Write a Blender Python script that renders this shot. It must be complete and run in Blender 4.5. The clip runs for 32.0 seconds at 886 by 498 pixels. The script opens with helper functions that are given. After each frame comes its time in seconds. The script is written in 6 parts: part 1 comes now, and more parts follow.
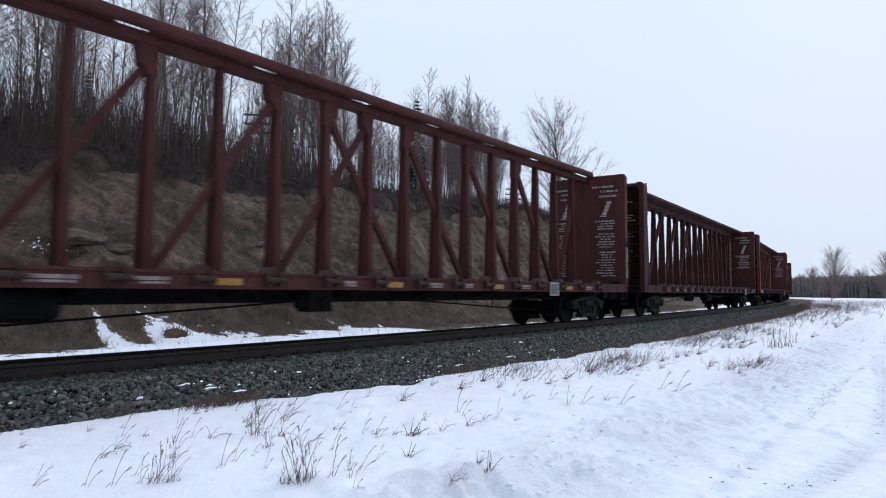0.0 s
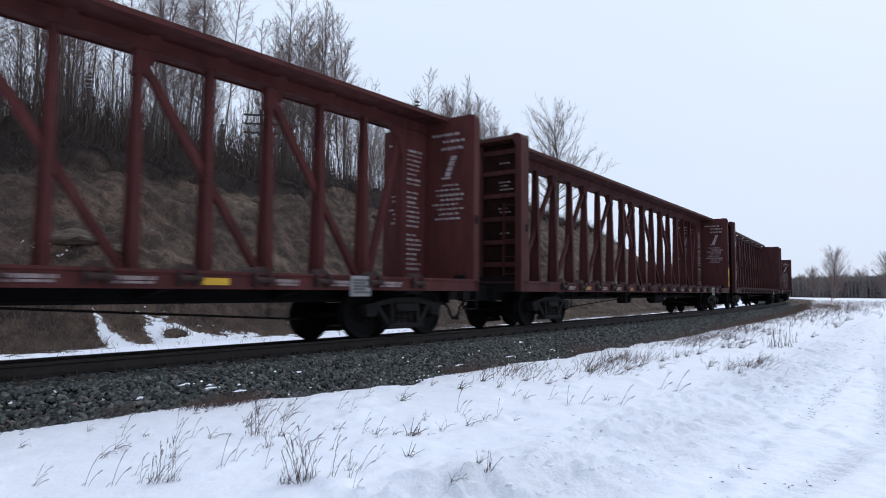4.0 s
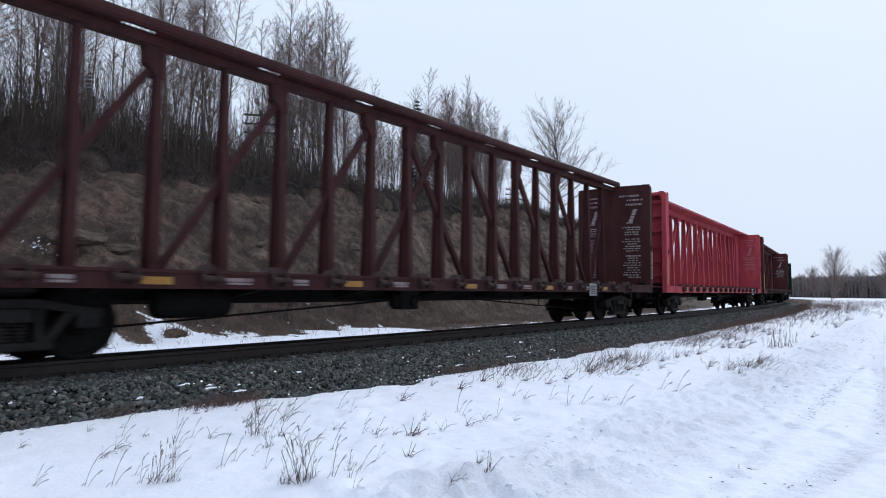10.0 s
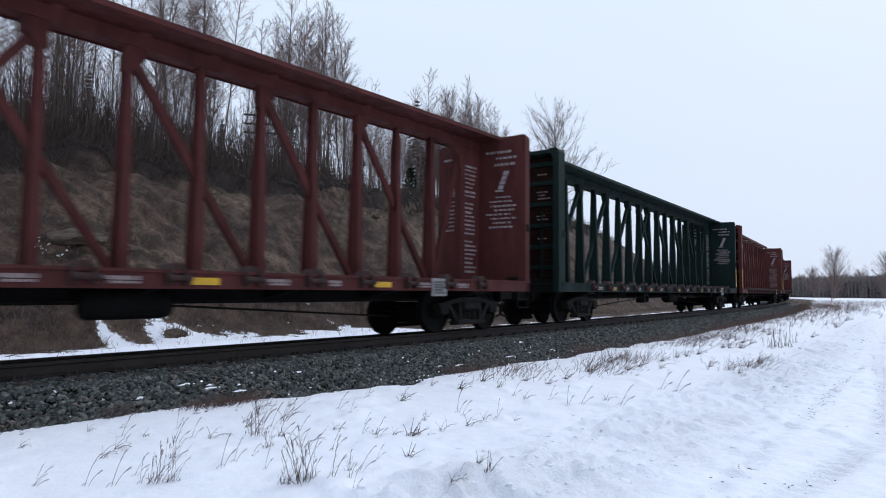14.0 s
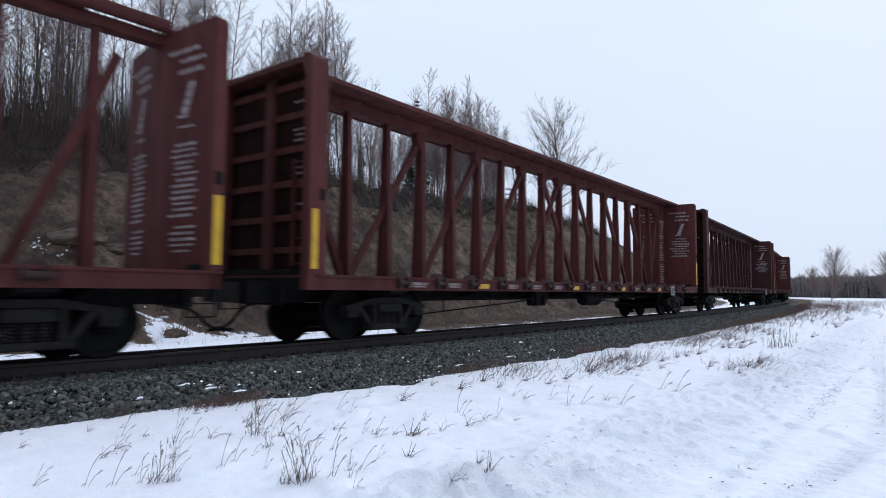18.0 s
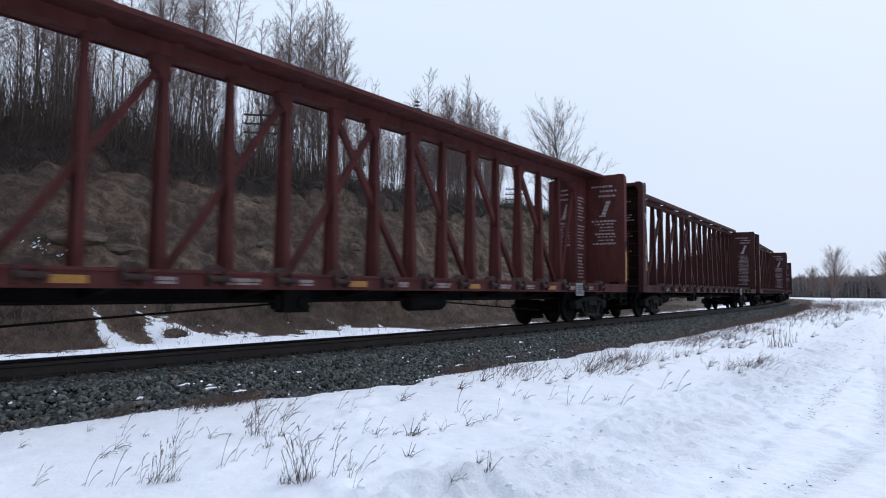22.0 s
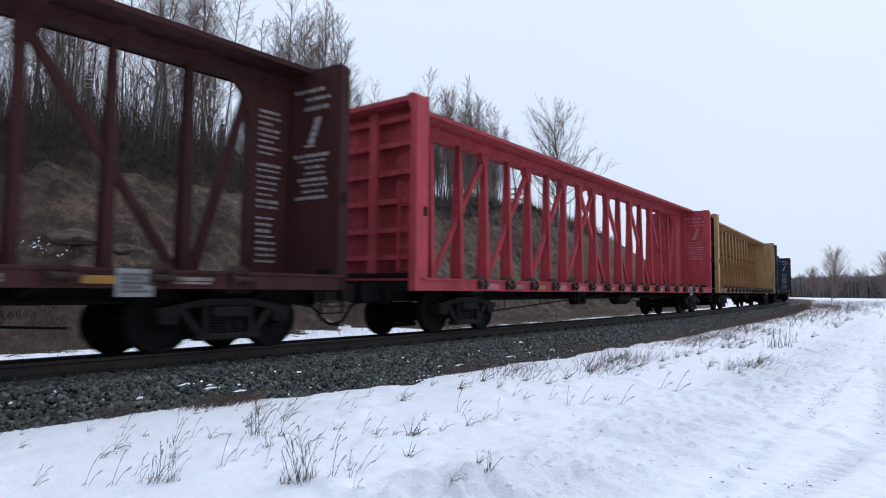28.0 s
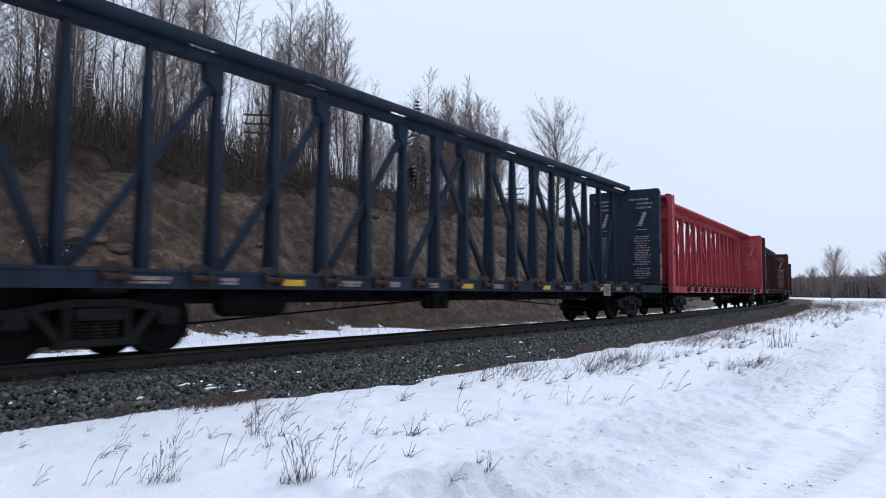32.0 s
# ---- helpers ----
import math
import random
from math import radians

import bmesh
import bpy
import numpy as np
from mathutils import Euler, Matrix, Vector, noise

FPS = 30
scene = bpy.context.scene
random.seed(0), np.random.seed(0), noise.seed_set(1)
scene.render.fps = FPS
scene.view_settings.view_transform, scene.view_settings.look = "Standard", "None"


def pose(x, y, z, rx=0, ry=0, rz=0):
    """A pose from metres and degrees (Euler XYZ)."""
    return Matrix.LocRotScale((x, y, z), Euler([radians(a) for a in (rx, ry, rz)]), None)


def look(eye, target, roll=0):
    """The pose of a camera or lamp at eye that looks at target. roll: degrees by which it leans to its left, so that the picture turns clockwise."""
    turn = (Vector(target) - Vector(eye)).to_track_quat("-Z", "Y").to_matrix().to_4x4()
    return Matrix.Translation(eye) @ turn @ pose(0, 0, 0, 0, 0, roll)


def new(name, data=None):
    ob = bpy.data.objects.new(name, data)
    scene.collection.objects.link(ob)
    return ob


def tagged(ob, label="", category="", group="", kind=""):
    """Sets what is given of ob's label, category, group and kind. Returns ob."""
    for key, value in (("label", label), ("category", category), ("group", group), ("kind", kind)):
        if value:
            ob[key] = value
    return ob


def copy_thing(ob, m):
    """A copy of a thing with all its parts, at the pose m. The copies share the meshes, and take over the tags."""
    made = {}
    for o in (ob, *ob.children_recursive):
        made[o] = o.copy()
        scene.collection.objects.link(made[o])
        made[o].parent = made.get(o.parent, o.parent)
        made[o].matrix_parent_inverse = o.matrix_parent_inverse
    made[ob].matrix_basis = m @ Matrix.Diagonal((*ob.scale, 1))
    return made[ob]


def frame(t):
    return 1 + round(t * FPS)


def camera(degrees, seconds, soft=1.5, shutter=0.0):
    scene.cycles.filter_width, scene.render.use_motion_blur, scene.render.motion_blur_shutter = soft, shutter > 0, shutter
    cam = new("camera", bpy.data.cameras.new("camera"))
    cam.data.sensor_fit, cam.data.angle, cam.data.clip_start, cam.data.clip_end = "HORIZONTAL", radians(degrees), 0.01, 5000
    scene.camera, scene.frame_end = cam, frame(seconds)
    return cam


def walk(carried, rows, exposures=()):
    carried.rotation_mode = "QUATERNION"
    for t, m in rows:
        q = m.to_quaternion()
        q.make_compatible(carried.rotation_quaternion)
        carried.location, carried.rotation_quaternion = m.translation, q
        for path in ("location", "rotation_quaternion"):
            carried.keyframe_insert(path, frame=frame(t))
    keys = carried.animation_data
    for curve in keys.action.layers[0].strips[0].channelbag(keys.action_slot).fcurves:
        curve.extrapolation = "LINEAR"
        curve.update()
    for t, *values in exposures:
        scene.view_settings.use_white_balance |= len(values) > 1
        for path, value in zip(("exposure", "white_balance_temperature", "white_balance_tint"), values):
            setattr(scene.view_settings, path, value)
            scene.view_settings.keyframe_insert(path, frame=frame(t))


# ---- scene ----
# The camera stands beside a snowy track at the edge of a curve.
# Metres; rail tops lie at z = 0; the camera looks along +Y.
EYE = (0.0, 0.0, 0.91)
TILT, LEAN = 3.741, 0.585
SECONDS = 32.0

cam = camera(70.97, SECONDS, soft=1.0, shutter=0.22)
AIM = (0.0, math.cos(radians(TILT)), 0.91 + math.sin(radians(TILT)))
walk(cam, [(0.0, look(EYE, AIM, LEAN)), (SECONDS, look(EYE, AIM, LEAN))], [(0.0, 0.0), (SECONDS, 0.0)])

# ---- the curve of the track ----
RADIUS = 471.3
HEADING = 0.6536
ANCHOR = (4.155, 20.0)
CENTRE = (ANCHOR[0] - RADIUS * math.cos(HEADING), ANCHOR[1] + RADIUS * math.sin(HEADING))


def on_track(s, d=0.0):
    """The place s metres along the curve and d metres to its right."""
    a = HEADING - s / RADIUS
    if isinstance(a, np.ndarray):
        return CENTRE[0] + (RADIUS + d) * np.cos(a), CENTRE[1] - (RADIUS + d) * np.sin(a)
    return CENTRE[0] + (RADIUS + d) * math.cos(a), CENTRE[1] - (RADIUS + d) * math.sin(a)


def heading_at(s):
    """The turn about z that lays local x along the curve."""
    return math.degrees(math.pi / 2 - (HEADING - s / RADIUS))


def along_across(x, y):
    """Arrays of s and d for arrays of places."""
    rx, ry = x - CENTRE[0], y - CENTRE[1]
    return (HEADING - np.arctan2(-ry, rx)) * RADIUS, np.hypot(rx, ry) - RADIUS


# ---- world, sun ----
world = bpy.data.worlds.new("overcast_sky")
scene.world = world
world.use_nodes = True
wn, wl = world.node_tree.nodes, world.node_tree.links
wn.clear()
sky = wn.new("ShaderNodeTexSky")
sky.sky_type, sky.sun_disc = "NISHITA", False
sky.sun_elevation, sky.sun_rotation = radians(31), radians(38)
sky.air_density, sky.dust_density = 1.0, 1.0
coords = wn.new("ShaderNodeTexCoord")
split = wn.new("ShaderNodeSeparateXYZ")
ramp = wn.new("ShaderNodeValToRGB")
ramp.color_ramp.elements[0].position, ramp.color_ramp.elements[0].color = 0.0, (0.64, 0.74, 0.93, 1)
ramp.color_ramp.elements[1].position, ramp.color_ramp.elements[1].color = 1.0, (0.74, 0.875, 1.18, 1)
upper = ramp.color_ramp.elements.new(0.42)
upper.color = (0.755, 0.865, 1.04, 1)
mid = ramp.color_ramp.elements.new(0.12)
mid.color = (0.69, 0.79, 0.98, 1)
cloud = wn.new("ShaderNodeTexNoise")
cloud.inputs["Scale"].default_value, cloud.inputs["Detail"].default_value = 1.6, 5.0
stretch = wn.new("ShaderNodeMapping")
stretch.inputs["Scale"].default_value = (1.0, 1.0, 4.0)
cloud_mix = wn.new("ShaderNodeMix")
cloud_mix.data_type, cloud_mix.blend_type = "RGBA", "SOFT_LIGHT"
cloud_mix.inputs["Factor"].default_value = 0.16
sky_bg, cloud_bg, both = wn.new("ShaderNodeBackground"), wn.new("ShaderNodeBackground"), wn.new("ShaderNodeAddShader")
sky_bg.inputs["Strength"].default_value = 0.004
cloud_bg.inputs["Strength"].default_value = 0.98
w_out = wn.new("ShaderNodeOutputWorld")
wl.new(coords.outputs["Generated"], split.inputs[0])
wl.new(split.outputs["Z"], ramp.inputs[0])
wl.new(coords.outputs["Generated"], stretch.inputs["Vector"])
wl.new(stretch.outputs[0], cloud.inputs["Vector"])
wl.new(ramp.outputs[0], cloud_mix.inputs["A"])
wl.new(cloud.outputs["Fac"], cloud_mix.inputs["B"])
wl.new(cloud_mix.outputs["Result"], cloud_bg.inputs["Color"])
wl.new(sky.outputs[0], sky_bg.inputs["Color"])
wl.new(sky_bg.outputs[0], both.inputs[0])
wl.new(cloud_bg.outputs[0], both.inputs[1])
wl.new(both.outputs[0], w_out.inputs["Surface"])

sun = new("sun", bpy.data.lights.new("sun", "SUN"))
sun.data.energy, sun.data.angle, sun.data.color = 0.9, radians(22), (1.0, 0.98, 0.96)
sun.matrix_world = look((60 * math.sin(radians(38)), 60 * math.cos(radians(38)), 36), (0, 0, 0))


# ---- materials ----
def material(name, rough=0.7, metal=0.0, spec=0.4):
    m = bpy.data.materials.new(name)
    m.use_nodes = True
    b = m.node_tree.nodes["Principled BSDF"]
    b.inputs["Roughness"].default_value, b.inputs["Metallic"].default_value = rough, metal
    b.inputs["Specular IOR Level"].default_value = spec
    return m, m.node_tree.nodes, m.node_tree.links, b


def noise_node(n, l, scale, detail=4.0, rough=0.6, stretched=None, coord="Object"):
    tex = n.new("ShaderNodeTexNoise")
    tex.inputs["Scale"].default_value, tex.inputs["Detail"].default_value = scale, detail
    tex.inputs["Roughness"].default_value = rough
    tc = n.new("ShaderNodeTexCoord")
    if stretched:
        mp = n.new("ShaderNodeMapping")
        mp.inputs["Scale"].default_value = stretched
        l.new(tc.outputs[coord], mp.inputs["Vector"])
        l.new(mp.outputs[0], tex.inputs["Vector"])
    else:
        l.new(tc.outputs[coord], tex.inputs["Vector"])
    return tex.outputs["Fac"]


def ramp_node(n, l, value, stops):
    r = n.new("ShaderNodeValToRGB")
    e = r.color_ramp.elements
    while len(e) < len(stops):
        e.new(0.5)
    for el, (pos, col) in zip(e, stops):
        el.position, el.color = pos, (*col, 1) if len(col) == 3 else col
    l.new(value, r.inputs[0])
    return r.outputs[0]


def mix_node(n, l, fac, a, b, blend="MIX"):
    m = n.new("ShaderNodeMix")
    m.data_type, m.blend_type = "RGBA", blend
    for key, v in (("Factor", fac), ("A", a), ("B", b)):
        if isinstance(v, (int, float)):
            m.inputs[key].default_value = v
        elif isinstance(v, tuple):
            m.inputs[key].default_value = (*v, 1)
        else:
            l.new(v, m.inputs[key])
    return m.outputs["Result"]


def bump_node(n, l, b, height, strength, distance):
    bp = n.new("ShaderNodeBump")
    bp.inputs["Strength"].default_value, bp.inputs["Distance"].default_value = strength, distance
    l.new(height, bp.inputs["Height"])
    l.new(bp.outputs[0], b.inputs["Normal"])


def grey(v):
    return (v, v, v)


def paint(name, colour, dark, rust=0.45, rough=0.7, chips=24.0, spots=0.62):
    """Weathered car paint: grime in streaks, rust blotches, small chips; each piece a little different."""
    m, n, l, b = material(name, rough, 0.0, 0.16)
    big = noise_node(n, l, 0.9, 5.0, 0.65)
    streak = noise_node(n, l, 3.0, 5.0, 0.7, (1.5, 1.5, 0.25))
    fine = noise_node(n, l, chips, 4.0, 0.65)
    base = mix_node(n, l, ramp_node(n, l, big, [(0.35, grey(0)), (0.7, grey(1))]), colour, dark)
    base = mix_node(n, l, ramp_node(n, l, streak, [(0.46, grey(0)), (0.74, grey(0.68))]), base, tuple(0.36 * c + 0.005 for c in colour))
    # pale scuffs where straps and loads have rubbed
    scuff = noise_node(n, l, 5.0, 6.0, 0.72)
    base = mix_node(n, l, ramp_node(n, l, scuff, [(0.62, grey(0)), (0.74, grey(0.40))]), base, tuple(min(1.0, 1.7 * c + 0.02) for c in colour))
    base = mix_node(n, l, ramp_node(n, l, fine, [(spots, grey(0)), (spots + 0.10, grey(rust))]), base, (0.055, 0.026, 0.016))
    info = n.new("ShaderNodeObjectInfo")
    value = ramp_node(n, l, info.outputs["Random"], [(0.0, grey(0.84)), (1.0, grey(1.0))])
    base = mix_node(n, l, 1.0, base, value, "MULTIPLY")
    l.new(base, b.inputs["Base Color"])
    l.new(ramp_node(n, l, streak, [(0.3, grey(rough - 0.1)), (0.7, grey(min(rough + 0.2, 1)))]), b.inputs["Roughness"])
    bump_node(n, l, b, fine, 0.25, 0.01)
    return m


PAINTS = {
    "brown": paint("brown_car_paint", (0.072, 0.0215, 0.0200), (0.050, 0.0162, 0.0152)),
    "dark_brown": paint("dark_brown_car_paint", (0.056, 0.0180, 0.0168), (0.038, 0.0138, 0.0130)),
    "oxide": paint("oxide_red_car_paint", (0.095, 0.0255, 0.0235), (0.064, 0.0195, 0.0180)),
    "red": paint("bright_red_car_paint", (0.44, 0.062, 0.077), (0.32, 0.050, 0.063), 0.5),
    "green": paint("dark_green_car_paint", (0.0060, 0.0195, 0.0165), (0.0045, 0.0130, 0.0115), 0.3),
    "blue": paint("navy_blue_car_paint", (0.0195, 0.0300, 0.0500), (0.014, 0.0215, 0.0350), 0.3),
    "yellow_rusted": paint("rusted_yellow_edges", (0.33, 0.195, 0.086), (0.20, 0.105, 0.050), 0.75, 0.8, 5.0, 0.56),
    "yellow": paint("yellow_ochre_car_paint", (0.41, 0.258, 0.122), (0.33, 0.195, 0.092), 0.85, 0.62, 5.0, 0.60),
    "yellow_darker": paint("darker_yellow_end_paint", (0.140, 0.093, 0.052), (0.064, 0.042, 0.027), 0.8, 0.8, 5.0, 0.56),
    # grime plus the deep recess's shade, both put into the panel colour
    "yellow_recess": paint("grimy_shaded_yellow_end_panel", (0.058, 0.036, 0.022), (0.026, 0.017, 0.012), 0.8, 0.85, 5.0, 0.56),
    "yellow_dirty": paint("grimy_yellow_sill_paint", (0.26, 0.168, 0.090), (0.125, 0.080, 0.048), 0.8, 0.8, 7.0, 0.56),
}


def plain(name, colour, dark, scale, rough=0.8, metal=0.0, bump=0.3, spec=0.3):
    m, n, l, b = material(name, rough, metal, spec)
    a = noise_node(n, l, scale, 5.0, 0.65)
    c = noise_node(n, l, scale * 9, 3.0, 0.6)
    base = mix_node(n, l, ramp_node(n, l, a, [(0.35, grey(0)), (0.68, grey(1))]), colour, dark)
    base = mix_node(n, l, ramp_node(n, l, c, [(0.5, grey(0)), (0.75, grey(0.5))]), base, dark)
    l.new(base, b.inputs["Base Color"])
    if bump:
        bump_node(n, l, b, c, bump, 0.4 / scale / 9)
    return m


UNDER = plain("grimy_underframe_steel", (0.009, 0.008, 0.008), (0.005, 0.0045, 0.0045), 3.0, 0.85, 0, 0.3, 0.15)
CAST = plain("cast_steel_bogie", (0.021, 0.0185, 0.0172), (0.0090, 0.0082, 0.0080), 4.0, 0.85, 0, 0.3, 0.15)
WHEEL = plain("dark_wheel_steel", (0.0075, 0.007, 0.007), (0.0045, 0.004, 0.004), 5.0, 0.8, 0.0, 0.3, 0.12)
RAIL = plain("rusty_rail_steel", (0.030, 0.022, 0.019), (0.016, 0.012, 0.011), 4.0, 0.75)
RAIL_TOP = plain("worn_rail_head", (0.10, 0.095, 0.09), (0.05, 0.048, 0.046), 4.0, 0.45, 0.8, 0.1)
SLEEPER = plain("weathered_sleeper_wood", (0.07, 0.055, 0.045), (0.035, 0.028, 0.024), 3.0, 0.9)
WHITE = plain("dulled_white_stencil", (0.37, 0.33, 0.33), (0.18, 0.135, 0.135), 13.0, 0.8)
FADED = plain("faded_pink_stencil", (0.38, 0.19, 0.20), (0.34, 0.09, 0.105), 11.0, 0.8)
PLATE_WHITE = plain("white_sign_enamel", (0.26, 0.255, 0.25), (0.16, 0.155, 0.15), 6.0, 0.6)
AMBER = plain("amber_reflector", (0.35, 0.17, 0.03), (0.20, 0.09, 0.02), 5.0, 0.5)
LEMON = plain("yellow_reflector", (0.62, 0.37, 0.02), (0.42, 0.23, 0.02), 5.0, 0.5)
PATCH = plain("sun_faded_red_paint", (0.40, 0.155, 0.165), (0.36, 0.085, 0.098), 3.0, 0.75)
SILL_GREY = plain("faded_grey_sill_stencil", (0.29, 0.235, 0.228), (0.09, 0.052, 0.050), 9.0, 0.8)
ASPEN = plain("grey_brown_aspen_bark", (0.155, 0.120, 0.104), (0.073, 0.054, 0.047), 6.0, 0.9)
BIRCH = plain("pale_birch_bark", (0.22, 0.20, 0.185), (0.07, 0.058, 0.052), 5.0, 0.85)
TWIG = plain("reddish_grey_twigs", (0.205, 0.149, 0.133), (0.130, 0.093, 0.084), 4.0, 0.9, 0, 0)
NEEDLE = plain("dark_spruce_needles", (0.020, 0.030, 0.022), (0.012, 0.018, 0.014), 4.0, 0.9, 0, 0)
GRASS = plain("dry_grass_straw", (0.160, 0.104, 0.084), (0.075, 0.048, 0.040), 5.0, 0.9, 0, 0)
STRAW = plain("grey_matted_straw", (0.215, 0.162, 0.124), (0.087, 0.062, 0.048), 3.0, 0.9, 0, 0)
WEED = plain("dry_weed_stalks", (0.105, 0.068, 0.058), (0.045, 0.029, 0.025), 6.0, 0.9, 0, 0)
BRUSH = plain("dark_brush", (0.098, 0.074, 0.062), (0.048, 0.036, 0.030), 3.0, 0.9, 0, 0)
POLE = plain("weathered_pole_wood", (0.062, 0.054, 0.049), (0.034, 0.029, 0.027), 3.0, 0.9)
STAKE = plain("faded_red_stake_paint", (0.30, 0.085, 0.055), (0.19, 0.060, 0.045), 8.0, 0.8)
ROCK = plain("sandy_boulder", (0.118, 0.086, 0.064), (0.060, 0.044, 0.034), 2.5, 0.9)
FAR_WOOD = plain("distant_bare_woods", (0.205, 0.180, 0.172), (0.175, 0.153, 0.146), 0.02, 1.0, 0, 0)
PALE = plain("weathered_grey_plate", (0.21, 0.175, 0.165), (0.12, 0.095, 0.088), 7.0, 0.8)
TAN = plain("faded_tan_plate", (0.135, 0.090, 0.064), (0.075, 0.050, 0.038), 7.0, 0.8)
WINCH = plain("rusty_winch_steel", (0.044, 0.021, 0.0175), (0.022, 0.012, 0.0105), 8.0, 0.8)
PLACARD_GREY = plain("grey_placard_marks", (0.115, 0.11, 0.107), (0.075, 0.072, 0.07), 9.0, 0.8)
# this darker end colour holds grime and the shade of the recessed ends
END_SHADE = plain("grimy_shaded_end_plate", (0.023, 0.0098, 0.0080), (0.010, 0.0050, 0.0043), 3.0, 0.95, 0, 0.3, 0.06)
# dark colour for grit and for the painted shade of tyre dents
RUT_SPECKS = plain("dark_rut_specks", (0.22, 0.205, 0.205), (0.12, 0.11, 0.105), 30.0, 0.9)
CLAY = plain("dark_earth_lip", (0.034, 0.025, 0.020), (0.014, 0.010, 0.009), 3.0, 0.95, 0, 0.8)


def snow_and_soil():
    """Snow on the flat; on the cut bank bare earth and dead grass, and snow again under the trees."""
    m, n, l, b = material("snow_and_bank_earth", 0.85, 0.0, 0.2)
    patch = noise_node(n, l, 0.35, 6.0, 0.62)
    fine = noise_node(n, l, 7.0, 5.0, 0.7)
    grain = noise_node(n, l, 60.0, 3.0, 0.6)
    big = noise_node(n, l, 0.12, 4.0, 0.6)
    clod = noise_node(n, l, 1.6, 6.0, 0.7)
    lumps = noise_node(n, l, 3.2, 6.0, 0.72)

    def weighted(value, factor, rest):
        node = n.new("ShaderNodeMath")
        node.operation = "MULTIPLY_ADD"
        l.new(value, node.inputs[0])
        node.inputs[1].default_value = factor
        if isinstance(rest, float):
            node.inputs[2].default_value = rest
        else:
            l.new(rest, node.inputs[2])
        return node.outputs[0]

    # the foot of the bank, where the earth comes through in a ragged line
    foot = n.new("ShaderNodeAttribute")
    foot.attribute_name = "bare"
    ragged = weighted(fine, 0.55, weighted(clod, 0.75, foot.outputs["Fac"]))
    bare = ramp_node(n, l, ragged, [(0.92, grey(0)), (0.98, grey(1))])
    earth = mix_node(n, l, ramp_node(n, l, patch, [(0.38, grey(0)), (0.64, grey(1))]), (0.125, 0.078, 0.056), (0.062, 0.039, 0.030))
    earth = mix_node(n, l, ramp_node(n, l, big, [(0.50, grey(0)), (0.64, grey(0.8))]), earth, (0.170, 0.114, 0.078))
    # raw sand laid bare in streaks below the sod, with dark wash lines between its beds
    sand = n.new("ShaderNodeAttribute")
    sand.attribute_name = "sand"
    beds = noise_node(n, l, 1.0, 5.0, 0.7, (0.35, 0.35, 3.2))
    pale = mix_node(n, l, ramp_node(n, l, beds, [(0.36, grey(0)), (0.60, grey(1))]), (0.120, 0.082, 0.058), (0.235, 0.165, 0.113))
    earth = mix_node(n, l, sand.outputs["Fac"], earth, pale)
    # matted dead growth in dark and pale blots
    mats = noise_node(n, l, 1.1, 6.0, 0.75)
    earth = mix_node(n, l, ramp_node(n, l, mats, [(0.42, grey(0.8)), (0.52, grey(0))]), earth, (0.044, 0.031, 0.024))
    earth = mix_node(n, l, ramp_node(n, l, mats, [(0.56, grey(0)), (0.68, grey(0.7))]), earth, (0.195, 0.145, 0.110))
    # dark band below the sod: dark earth plus the overhang's painted shade
    lip_tone = n.new("ShaderNodeAttribute")
    lip_tone.attribute_name = "lip_shade"
    dark_lip = ramp_node(n, l, weighted(clod, 0.5, lip_tone.outputs["Fac"]), [(0.62, grey(0)), (0.78, grey(0.95))])
    earth = mix_node(n, l, dark_lip, earth, (0.020, 0.0145, 0.012))
    earth = mix_node(n, l, ramp_node(n, l, fine, [(0.42, grey(0)), (0.72, grey(0.75))]), earth, (0.034, 0.024, 0.019))
    earth = mix_node(n, l, ramp_node(n, l, clod, [(0.36, grey(0.85)), (0.56, grey(0))]), earth, (0.020, 0.014, 0.011))
    earth = mix_node(n, l, ramp_node(n, l, grain, [(0.62, grey(0)), (0.78, grey(0.5))]), earth, (0.19, 0.155, 0.135))
    snow = mix_node(n, l, ramp_node(n, l, fine, [(0.35, grey(0)), (0.7, grey(1))]), (0.905, 0.912, 0.93), (0.845, 0.855, 0.885))
    snow = mix_node(n, l, ramp_node(n, l, clod, [(0.55, grey(0)), (0.75, grey(0.4))]), snow, (0.76, 0.765, 0.79))
    snow = mix_node(n, l, ramp_node(n, l, grain, [(0.70, grey(0)), (0.82, grey(0.10))]), snow, (0.50, 0.47, 0.46))
    # churned snow on the ploughed ridge is granular, the rest wind-smoothed
    churn = n.new("ShaderNodeAttribute")
    churn.attribute_name = "churn"
    crumbs = noise_node(n, l, 11.0, 5.0, 0.75)
    # churned snow is greyer: dirt and the lumps' shade put into its colour
    dirt_and_shade = ramp_node(n, l, crumbs, [(0.52, grey(0)), (0.64, grey(0.5))])
    dirt_and_shade = mix_node(n, l, churn.outputs["Fac"], grey(0.0), dirt_and_shade)
    dirt_and_shade = mix_node(n, l, ramp_node(n, l, clod, [(0.36, grey(0.15)), (0.60, grey(1.0))]), grey(0.0), dirt_and_shade)
    snow = mix_node(n, l, dirt_and_shade, snow, (0.70, 0.705, 0.735))
    l.new(mix_node(n, l, bare, snow, earth), b.inputs["Base Color"])
    calm = mix_node(n, l, 0.35, lumps, mix_node(n, l, 0.12, fine, grain))
    h = mix_node(n, l, churn.outputs["Fac"], mix_node(n, l, 0.55, calm, grey(0.5)), mix_node(n, l, 0.35, crumbs, lumps))
    bump_node(n, l, b, h, 0.9, 0.10)
    return m


SNOW = snow_and_soil()


